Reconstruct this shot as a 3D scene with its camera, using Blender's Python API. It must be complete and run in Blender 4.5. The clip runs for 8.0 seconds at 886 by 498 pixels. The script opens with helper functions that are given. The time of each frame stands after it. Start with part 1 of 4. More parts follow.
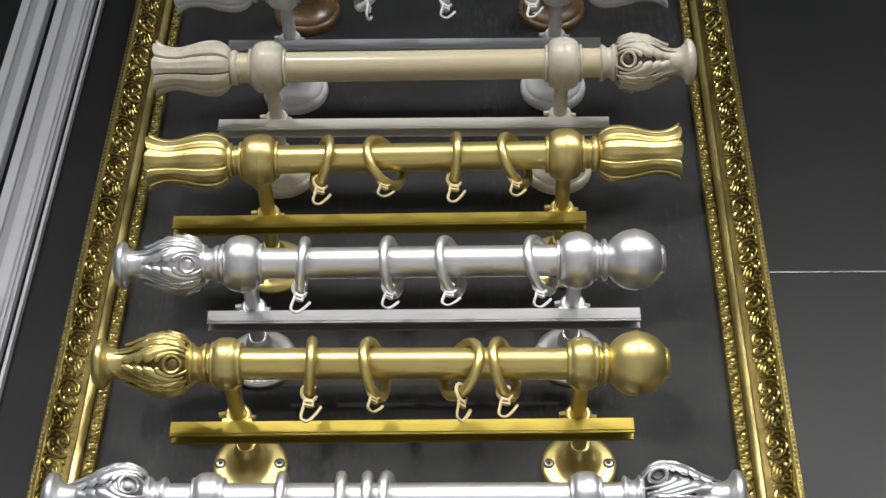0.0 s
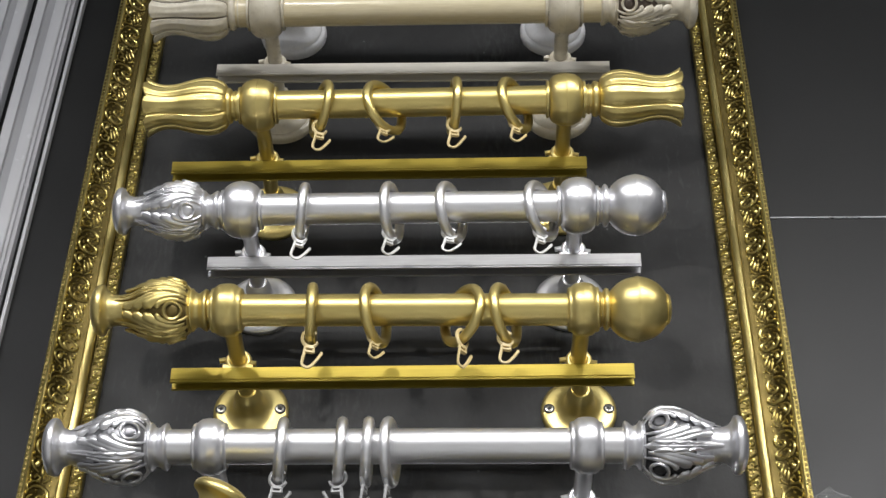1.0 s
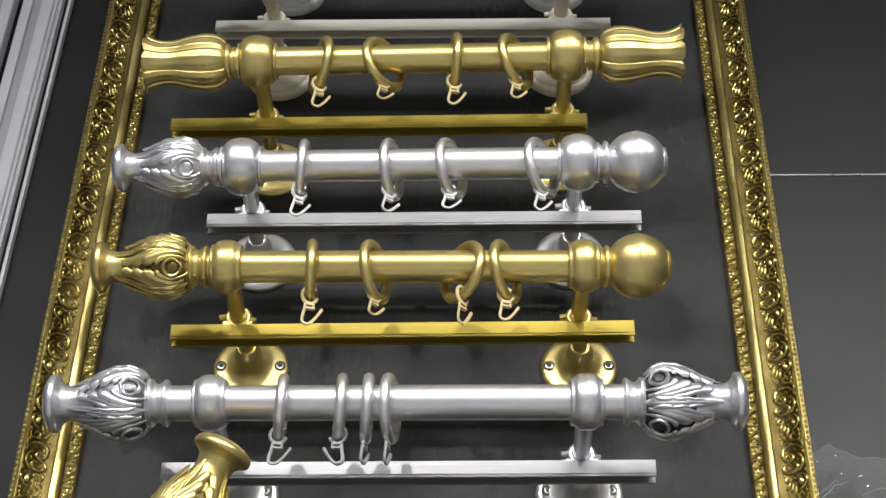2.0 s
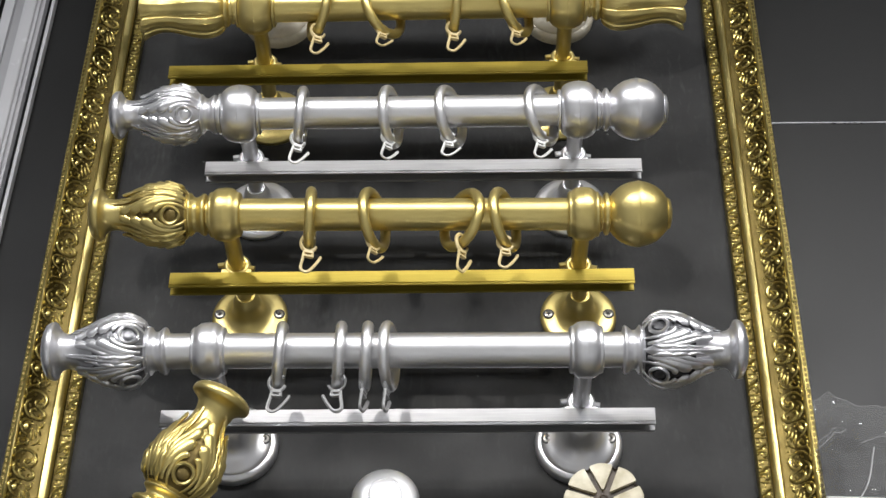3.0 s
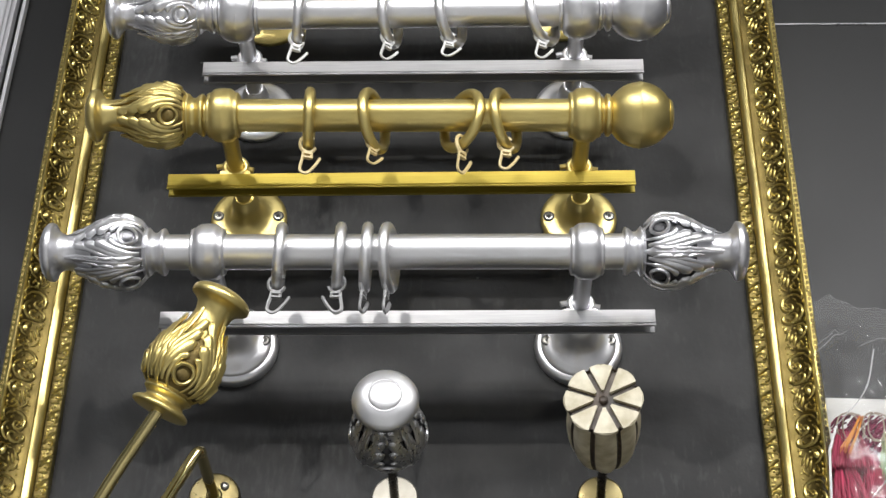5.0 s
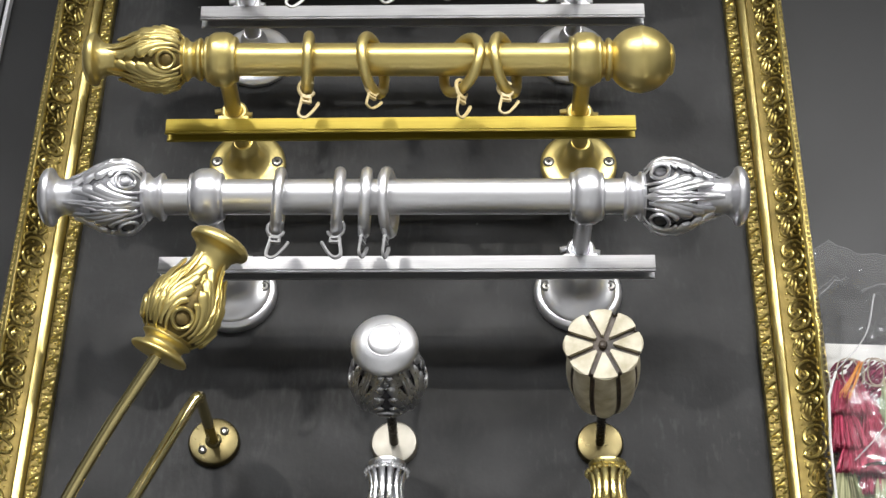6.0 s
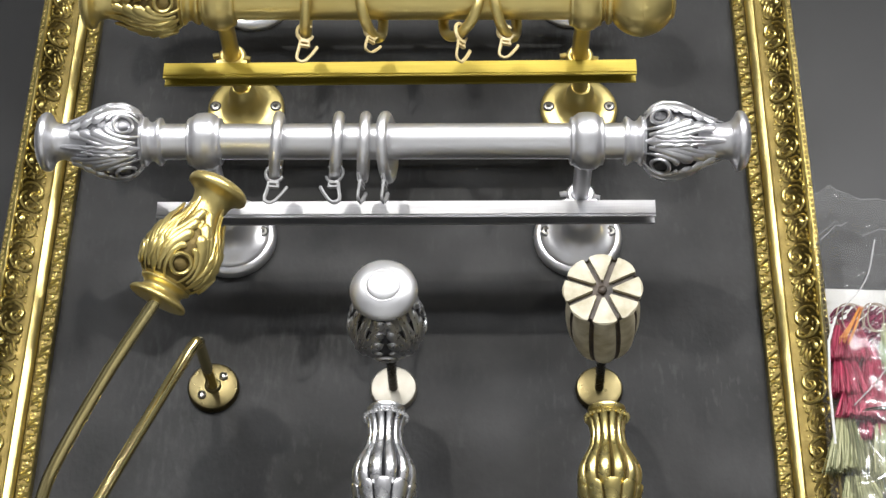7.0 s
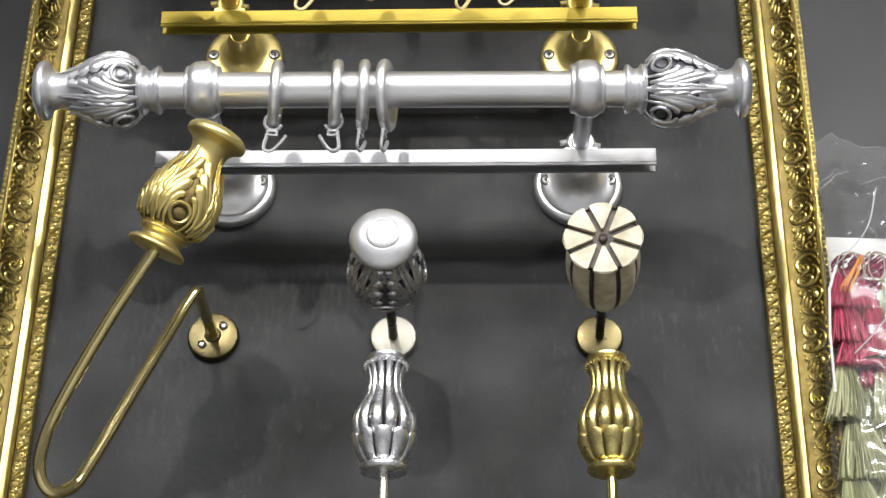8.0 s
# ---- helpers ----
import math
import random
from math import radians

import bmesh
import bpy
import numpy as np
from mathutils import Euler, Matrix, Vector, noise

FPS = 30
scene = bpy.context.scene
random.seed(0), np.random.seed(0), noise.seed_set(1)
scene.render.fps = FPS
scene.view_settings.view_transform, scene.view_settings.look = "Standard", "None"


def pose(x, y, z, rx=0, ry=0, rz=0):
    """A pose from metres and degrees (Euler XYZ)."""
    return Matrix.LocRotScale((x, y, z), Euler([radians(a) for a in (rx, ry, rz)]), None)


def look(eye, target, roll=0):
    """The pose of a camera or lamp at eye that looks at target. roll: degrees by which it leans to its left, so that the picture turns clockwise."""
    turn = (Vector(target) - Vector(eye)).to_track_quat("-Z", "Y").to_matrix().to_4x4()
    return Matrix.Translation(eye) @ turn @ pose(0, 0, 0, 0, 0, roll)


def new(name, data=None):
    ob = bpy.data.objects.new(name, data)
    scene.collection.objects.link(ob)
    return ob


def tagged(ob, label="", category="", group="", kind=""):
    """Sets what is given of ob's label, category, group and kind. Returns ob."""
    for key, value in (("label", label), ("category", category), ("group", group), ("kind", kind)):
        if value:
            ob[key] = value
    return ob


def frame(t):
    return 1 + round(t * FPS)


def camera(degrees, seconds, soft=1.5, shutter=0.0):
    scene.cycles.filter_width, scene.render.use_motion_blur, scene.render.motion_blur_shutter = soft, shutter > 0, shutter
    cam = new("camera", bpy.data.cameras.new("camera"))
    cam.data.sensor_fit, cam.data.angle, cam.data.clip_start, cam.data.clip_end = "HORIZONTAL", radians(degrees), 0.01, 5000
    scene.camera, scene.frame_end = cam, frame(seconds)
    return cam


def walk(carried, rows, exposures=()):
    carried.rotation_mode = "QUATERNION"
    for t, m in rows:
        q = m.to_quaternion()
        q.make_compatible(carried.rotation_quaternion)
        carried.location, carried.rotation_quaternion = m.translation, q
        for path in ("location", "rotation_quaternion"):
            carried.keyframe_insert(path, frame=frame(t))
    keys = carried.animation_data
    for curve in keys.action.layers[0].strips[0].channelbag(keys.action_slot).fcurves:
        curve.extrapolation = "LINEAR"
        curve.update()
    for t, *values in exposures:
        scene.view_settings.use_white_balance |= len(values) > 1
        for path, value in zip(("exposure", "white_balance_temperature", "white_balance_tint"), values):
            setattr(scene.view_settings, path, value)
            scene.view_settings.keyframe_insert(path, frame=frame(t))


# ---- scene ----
cam = camera(30.2, 8.0)
PATH = [
    (0, (0.034, -1.163, 1.3), (-0.007, 0.341, 2.618), 0.7),
    (0.5, (0.031, -1.161, 1.3), (-0.006, 0.363, 2.594), 0.6),
    (1, (0.03, -1.161, 1.303), (-0.006, 0.386, 2.569), 0.5),
    (1.5, (0.029, -1.16, 1.302), (-0.006, 0.402, 2.551), 0.5),
    (3, (0.03, -1.152, 1.303), (-0.006, 0.461, 2.484), 0.5),
    (3.5, (0.031, -1.15, 1.302), (-0.006, 0.479, 2.463), 0.5),
    (4, (0.03, -1.147, 1.302), (-0.006, 0.498, 2.438), 0.5),
    (4.5, (0.029, -1.146, 1.303), (-0.006, 0.516, 2.416), 0.5),
    (6, (0.028, -1.139, 1.302), (-0.005, 0.571, 2.339), 0.5),
    (6.5, (0.029, -1.137, 1.303), (-0.006, 0.59, 2.312), 0.5),
    (7, (0.029, -1.135, 1.303), (-0.005, 0.608, 2.284), 0.5),
    (7.5, (0.029, -1.132, 1.302), (-0.005, 0.623, 2.26), 0.4),
    (8, (0.029, -1.131, 1.303), (-0.005, 0.64, 2.232), 0.4),
]
walk(cam, [(t, look(eye, target, roll)) for t, eye, target, roll in PATH],
     exposures=[(0.0, 0.14), (4.5, 0.19), (8.0, 0.50)])

# ---- world and large lights ----
world = bpy.data.worlds.new("World")
scene.world = world
world.use_nodes = True
world.node_tree.nodes["Background"].inputs[0].default_value = (0.5, 0.52, 0.55, 1)
world.node_tree.nodes["Background"].inputs[1].default_value = 0.02


def lamp(name, kind, eye, target, power, size, color=(1, 1, 1)):
    data = bpy.data.lights.new(name, kind)
    data.energy, data.color = power, color
    if kind == "AREA":
        data.shape, data.size, data.size_y = "RECTANGLE", size[0], size[1]
    else:
        data.shadow_soft_size = size
        data.spot_size, data.spot_blend = radians(38), 1.0
    ob = new(name, data)
    ob.matrix_world = look(eye, target)
    return ob


SPOTS = [(-0.36, -2.7, 3.16), (0.42, -1.5, 3.16), (1.25, -3.6, 3.16), (-1.6, -2.2, 3.16), (2.0, -2.0, 3.16)]
for at, power in zip(SPOTS, (114, 22, 56, 12, 62)):
    lamp("spot_lamp", "SPOT", (at[0], at[1], at[2] - 0.01), (0.10, 0, 1.74), power, 0.035, (1.0, 0.97, 0.92))
PANELS = [(-1.1, -2.3, 0.6, 0.6, 28), (1.1, -2.3, 0.6, 0.6, 38), (-1.1, -4.0, 0.6, 0.6, 54), (1.1, -4.0, 0.6, 0.6, 54)]
for px, py, w, d, power in PANELS:
    lamp("panel_lamp", "AREA", (px, py, 3.26), (px, py + 0.0001, 0), power, (w, d), (0.96, 0.97, 1.0))


# ---- materials ----
def shader(name):
    m = bpy.data.materials.new(name)
    m.use_nodes = True
    nt = m.node_tree
    return m, nt, nt.nodes["Principled BSDF"]


def noise_ramp(nt, scale, lo, hi, detail=4.0, stretch=None):
    """A noise at a scale in object space, as a value between lo and hi."""
    co = nt.nodes.new("ShaderNodeTexCoord")
    tex = nt.nodes.new("ShaderNodeTexNoise")
    tex.inputs["Scale"].default_value, tex.inputs["Detail"].default_value = scale, detail
    src = co.outputs["Object"]
    if stretch:
        mp = nt.nodes.new("ShaderNodeMapping")
        mp.inputs["Scale"].default_value = stretch
        nt.links.new(src, mp.inputs["Vector"])
        src = mp.outputs["Vector"]
    nt.links.new(src, tex.inputs["Vector"])
    rng = nt.nodes.new("ShaderNodeMapRange")
    rng.inputs["From Min"].default_value, rng.inputs["From Max"].default_value = 0.3, 0.7
    rng.inputs["To Min"].default_value, rng.inputs["To Max"].default_value = lo, hi
    nt.links.new(tex.outputs["Fac"], rng.inputs["Value"])
    return rng.outputs["Result"]


def mix_color(nt, fac, a, b):
    mx = nt.nodes.new("ShaderNodeMix")
    mx.data_type = "RGBA"
    mx.inputs["A"].default_value, mx.inputs["B"].default_value = (*a, 1), (*b, 1)
    nt.links.new(fac, mx.inputs["Factor"])
    return mx.outputs["Result"]


def surface(name, a, b, rough=(0.3, 0.4), metal=0.0, scale=30.0, bump=0.0, bump_scale=400.0, stretch=None, coat=0.0):
    m, nt, bs = shader(name)
    nt.links.new(mix_color(nt, noise_ramp(nt, scale, 0, 1, stretch=stretch), a, b), bs.inputs["Base Color"])
    nt.links.new(noise_ramp(nt, scale * 3.1, *rough, stretch=stretch), bs.inputs["Roughness"])
    bs.inputs["Metallic"].default_value = metal
    bs.inputs["Coat Weight"].default_value = coat
    bs.inputs["Coat Roughness"].default_value = 0.12
    if bump:
        bp = nt.nodes.new("ShaderNodeBump")
        bp.inputs["Strength"].default_value, bp.inputs["Distance"].default_value = bump, 0.001
        nt.links.new(noise_ramp(nt, bump_scale, 0, 1, stretch=stretch), bp.inputs["Height"])
        nt.links.new(bp.outputs["Normal"], bs.inputs["Normal"])
    return m


GOLD = surface("satin_gold", (0.66, 0.53, 0.19), (0.72, 0.59, 0.23), (0.32, 0.36), 0.92, 20, 0.012)
GOLD_CAST = surface("cast_gold", (0.64, 0.515, 0.185), (0.74, 0.61, 0.25), (0.33, 0.38), 0.88, 45, 0.05, 160)
GOLD_TRACK = surface("anodised_gold", (0.36, 0.275, 0.036), (0.43, 0.33, 0.048), (0.34, 0.42), 0.55, 25, 0.05, 300, (1, 30, 30))
BRASS = surface("polished_brass", (0.72, 0.60, 0.27), (0.80, 0.68, 0.33), (0.05, 0.10), 1.0, 50)
SILVER = surface("satin_silver", (0.80, 0.80, 0.82), (0.86, 0.86, 0.88), (0.38, 0.42), 1.0, 20, 0.012)
SILVER_CAST = surface("cast_silver", (0.74, 0.74, 0.77), (0.84, 0.84, 0.87), (0.32, 0.37), 0.88, 45, 0.05, 160)
SILVER_TRACK = surface("anodised_silver", (0.31, 0.31, 0.32), (0.38, 0.38, 0.39), (0.34, 0.42), 0.45, 25, 0.05, 300, (1, 30, 30))
SILVER_BRIGHT = surface("bright_cast_silver", (0.80, 0.80, 0.82), (0.90, 0.90, 0.92), (0.24, 0.34), 1.0, 60, 0.10, 130)
GOLD_BRIGHT = surface("bright_cast_gold", (0.64, 0.52, 0.19), (0.78, 0.66, 0.28), (0.24, 0.34), 1.0, 60, 0.10, 130)
GOLD_PLATE = surface("brushed_gold_plate", (0.080, 0.064, 0.029), (0.125, 0.102, 0.046), (0.26, 0.36), 0.9, 60)
NICKEL_PLATE = surface("brushed_nickel_plate", (0.26, 0.245, 0.21), (0.34, 0.32, 0.275), (0.42, 0.50), 0.8, 60)
CREAM = surface("cream_enamel", (0.56, 0.51, 0.40), (0.70, 0.65, 0.54), (0.24, 0.36), 0.0, 55, 0.08, 160, None, 0.2)
CREAM_AGED = surface("aged_cream", (0.36, 0.31, 0.19), (0.66, 0.61, 0.47), (0.34, 0.46), 0.0, 75, 0.2, 140)
CREAM_ROD = surface("cream_wood_tube", (0.60, 0.52, 0.33), (0.68, 0.60, 0.42), (0.2, 0.32), 0.0, 18, 0.05, 200, (2, 40, 40), 0.4)
CREAM_TRACK = surface("pale_track", (0.58, 0.55, 0.49), (0.66, 0.63, 0.57), (0.3, 0.4), 0.0, 18, 0.05, 200, (1, 30, 30))
LILAC_TRACK = surface("pale_grey_lacquer", (0.56, 0.56, 0.60), (0.64, 0.64, 0.68), (0.25, 0.35), 0.0, 18, 0.03, 200, (1, 30, 30))
WHITE = surface("white_enamel", (0.66, 0.66, 0.68), (0.72, 0.72, 0.73), (0.22, 0.34), 0.0, 40, 0.03)
WHITE_TRACK = surface("white_powder_coat", (0.50, 0.50, 0.52), (0.53, 0.53, 0.545), (0.20, 0.28), 0.0, 12, 0.03)
SLOT_SHADE = surface("slot_shade", (0.30, 0.30, 0.31), (0.34, 0.34, 0.35), (0.3, 0.4), 0.0, 12)
WHITE_PLASTIC = surface("white_plastic", (0.76, 0.76, 0.76), (0.82, 0.82, 0.81), (0.3, 0.4), 0.0, 60)
GOLD_PLASTIC = surface("yellow_plastic", (0.60, 0.47, 0.22), (0.70, 0.57, 0.30), (0.35, 0.45), 0.0, 60)
GREY_PLASTIC = surface("grey_plastic", (0.26, 0.26, 0.265), (0.34, 0.34, 0.345), (0.3, 0.42), 0.0, 60)
PALE_GREY_PLASTIC = surface("pale_grey_plastic", (0.64, 0.64, 0.64), (0.74, 0.74, 0.73), (0.3, 0.42), 0.1, 60)
PATINA_GOLD = surface("dark_gold_patina", (0.085, 0.06, 0.018), (0.22, 0.16, 0.05), (0.4, 0.6), 0.6, 90, 0.2)
PATINA_SILVER = surface("dark_silver_patina", (0.04, 0.04, 0.043), (0.12, 0.12, 0.13), (0.35, 0.55), 0.6, 90, 0.2)
KNOB_SILVER = surface("tarnished_silver", (0.48, 0.48, 0.49), (0.72, 0.72, 0.74), (0.24, 0.36), 0.95, 90, 0.12)
AGED_SILVER = surface("aged_silver", (0.16, 0.16, 0.17), (0.34, 0.34, 0.36), (0.3, 0.45), 0.9, 90, 0.15)
PATINA_CREAM = surface("dark_brown_patina", (0.025, 0.018, 0.012), (0.09, 0.065, 0.045), (0.4, 0.6), 0.0, 90, 0.2)
WOOD = surface("brown_wood", (0.13, 0.068, 0.026), (0.21, 0.115, 0.045), (0.22, 0.35), 0.0, 14, 0.1, 150, (2, 12, 12), 0.5)
FRAME_GOLD = surface("gilt_moulding", (0.42, 0.34, 0.11), (0.58, 0.475, 0.17), (0.26, 0.36), 1.0, 60, 0.12, 220)
FRAME_RIDGE = surface("pale_gilt_ridge", (0.66, 0.54, 0.20), (0.76, 0.63, 0.26), (0.28, 0.36), 1.0, 50, 0.05, 180)
FRAME_DARK = surface("dark_gilt_hollow", (0.075, 0.056, 0.018), (0.145, 0.108, 0.034), (0.36, 0.48), 0.95, 45, 0.2, 220)
FRAME_SCROLL = surface("gilt_scroll", (0.40, 0.32, 0.10), (0.60, 0.49, 0.18), (0.24, 0.34), 1.0, 60, 0.12, 220)
SCREW = surface("zinc_screw", (0.20, 0.195, 0.18), (0.28, 0.27, 0.25), (0.25, 0.35), 1.0, 90)
HOLE_SHADE = surface("hole_shade", (0.01, 0.01, 0.01), (0.02, 0.018, 0.015), (0.5, 0.7), 0.0, 90)
DARK_METAL = surface("dark_bronze_rod", (0.05, 0.042, 0.03), (0.1, 0.085, 0.06), (0.2, 0.3), 0.9, 60)
NICKEL = surface("pale_nickel", (0.72, 0.69, 0.60), (0.80, 0.77, 0.68), (0.2, 0.3), 1.0, 60)
PLASTER = surface("white_plaster", (0.66, 0.72, 0.72), (0.8, 0.8, 0.79), (0.6, 0.8), 0.0, 3, 0.1, 60)
FLOOR_TILE = surface("grey_floor_tile", (0.28, 0.275, 0.26), (0.36, 0.355, 0.34), (0.15, 0.3), 0.0, 2)
SHOP_WALL = surface("grey_side_wall", (0.17, 0.17, 0.175), (0.22, 0.22, 0.22), (0.5, 0.7), 0.0, 2)
ALUMINIUM = surface("aluminium_strip", (0.36, 0.36, 0.37), (0.42, 0.42, 0.43), (0.25, 0.35), 1.0, 40)
PAPER = surface("white_card", (0.72, 0.72, 0.70), (0.80, 0.80, 0.78), (0.6, 0.8), 0.0, 20)
RED = surface("red_plastic", (0.35, 0.02, 0.02), (0.45, 0.03, 0.03), (0.3, 0.4), 0.0, 20)
BURGUNDY = surface("burgundy_thread", (0.10, 0.008, 0.03), (0.34, 0.03, 0.10), (0.35, 0.5), 0.0, 420)
MAGENTA = surface("crimson_thread", (0.20, 0.008, 0.03), (0.56, 0.06, 0.13), (0.35, 0.5), 0.0, 420)
OLIVE = surface("olive_green_thread", (0.10, 0.115, 0.04), (0.44, 0.45, 0.26), (0.35, 0.5), 0.0, 420)
ORANGE = surface("orange_thread", (0.55, 0.18, 0.03), (0.65, 0.28, 0.06), (0.35, 0.5), 0.0, 150)
CORD = surface("beige_cord", (0.34, 0.27, 0.20), (0.46, 0.38, 0.30), (0.35, 0.5), 0.0, 150)


def thread(mat, a, b):
    """Every thread takes its own shade between two colours."""
    nt = mat.node_tree
    geo = nt.nodes.new("ShaderNodeNewGeometry")
    nt.links.new(mix_color(nt, geo.outputs["Random Per Island"], a, b), nt.nodes["Principled BSDF"].inputs["Base Color"])


thread(BURGUNDY, (0.09, 0.007, 0.03), (0.38, 0.04, 0.12))
thread(MAGENTA, (0.20, 0.008, 0.035), (0.66, 0.09, 0.17))
thread(OLIVE, (0.10, 0.12, 0.04), (0.56, 0.55, 0.32))


def board_material():
    """Black painted board: brushed grain, cloudy wear, scratches and pale specks of dust."""
    m, nt, bs = shader("black_painted_board")
    base = mix_color(nt, noise_ramp(nt, 15, 0, 1, 10), (0.012, 0.012, 0.0123), (0.031, 0.031, 0.0314))
    co = nt.nodes.new("ShaderNodeTexCoord")
    vor = nt.nodes.new("ShaderNodeTexVoronoi")
    vor.inputs["Scale"].default_value = 26
    nt.links.new(co.outputs["Object"], vor.inputs["Vector"])
    dot = nt.nodes.new("ShaderNodeMath")
    dot.operation, dot.inputs[1].default_value = "LESS_THAN", 0.028
    nt.links.new(vor.outputs["Distance"], dot.inputs[0])
    mx = nt.nodes.new("ShaderNodeMix")
    mx.data_type = "RGBA"
    mx.inputs["B"].default_value = (0.09, 0.09, 0.09, 1)
    nt.links.new(dot.outputs[0], mx.inputs["Factor"])
    nt.links.new(base, mx.inputs["A"])
    scr = nt.nodes.new("ShaderNodeMix")
    scr.data_type = "RGBA"
    scr.inputs["B"].default_value = (0.055, 0.055, 0.055, 1)
    fine = nt.nodes.new("ShaderNodeMath")
    fine.operation = "MULTIPLY"
    nt.links.new(noise_ramp(nt, 420, -1.1, 0.7, 3, (0.5, 1, 0.16)), fine.inputs[0])
    nt.links.new(noise_ramp(nt, 6, -0.8, 0.8, 3), fine.inputs[1])
    fine.use_clamp = True
    nt.links.new(fine.outputs[0], scr.inputs["Factor"])
    nt.links.new(mx.outputs["Result"], scr.inputs["A"])
    nt.links.new(scr.outputs["Result"], bs.inputs["Base Color"])
    nt.links.new(noise_ramp(nt, 13, 0.52, 0.70, 8), bs.inputs["Roughness"])
    bs.inputs["Specular IOR Level"].default_value = 0.31
    bp = nt.nodes.new("ShaderNodeBump")
    bp.inputs["Strength"].default_value, bp.inputs["Distance"].default_value = 0.14, 0.001
    nt.links.new(noise_ramp(nt, 230, 0, 1, 8, (1, 1, 0.75)), bp.inputs["Height"])
    nt.links.new(bp.outputs["Normal"], bs.inputs["Normal"])
    return m


BOARD = board_material()
WALL_BLACK = surface("black_wall_panel", (0.007, 0.007, 0.007), (0.011, 0.011, 0.011), (0.44, 0.54), 0.0, 3, 0.05, 120)
WALL_DARK = surface("dark_grey_wall_panel", (0.016, 0.016, 0.016), (0.020, 0.020, 0.020), (0.38, 0.46), 0.0, 3, 0.05, 120)


WALL_DARK.node_tree.nodes["Principled BSDF"].inputs["Specular IOR Level"].default_value = 0.25
WALL_BLACK.node_tree.nodes["Principled BSDF"].inputs["Specular IOR Level"].default_value = 0.18


def film_material():
    """Clear thin plastic film: see-through, faintly milky, with sharp gloss."""
    m = bpy.data.materials.new("clear_plastic_film")
    m.use_nodes = True
    nt = m.node_tree
    nt.nodes.clear()
    out = nt.nodes.new("ShaderNodeOutputMaterial")
    clear, gloss, mx = nt.nodes.new("ShaderNodeBsdfTransparent"), nt.nodes.new("ShaderNodeBsdfGlossy"), nt.nodes.new("ShaderNodeMixShader")
    milk, haze = nt.nodes.new("ShaderNodeBsdfDiffuse"), nt.nodes.new("ShaderNodeMixShader")
    clear.inputs["Color"].default_value = (0.97, 0.97, 0.97, 1)
    milk.inputs["Color"].default_value = (0.8, 0.8, 0.8, 1)
    haze.inputs["Fac"].default_value = 0.05
    gloss.inputs["Roughness"].default_value = 0.05
    lw = nt.nodes.new("ShaderNodeFresnel")
    lw.inputs["IOR"].default_value = 1.30
    nt.links.new(clear.outputs[0], haze.inputs[1])
    nt.links.new(milk.outputs[0], haze.inputs[2])
    nt.links.new(lw.outputs[0], mx.inputs["Fac"])
    nt.links.new(haze.outputs[0], mx.inputs[1])
    nt.links.new(gloss.outputs[0], mx.inputs[2])
    nt.links.new(mx.outputs[0], out.inputs["Surface"])
    return m


FILM = film_material()
FOLD_GLINT = surface("milky_fold_glint", (0.55, 0.55, 0.56), (0.65, 0.65, 0.66), (0.2, 0.3), 0.0, 60)
FOLD_GLINT.node_tree.nodes["Principled BSDF"].inputs["Alpha"].default_value = 0.45


def glow(name, color, strength):
    m, nt, bs = shader(name)
    bs.inputs["Base Color"].default_value = (*color, 1)
    bs.inputs["Emission Color"].default_value = (*color, 1)
    bs.inputs["Emission Strength"].default_value = strength
    return m


PANEL_GLOW = glow("panel_glow", (0.95, 0.97, 1.0), 4.0)


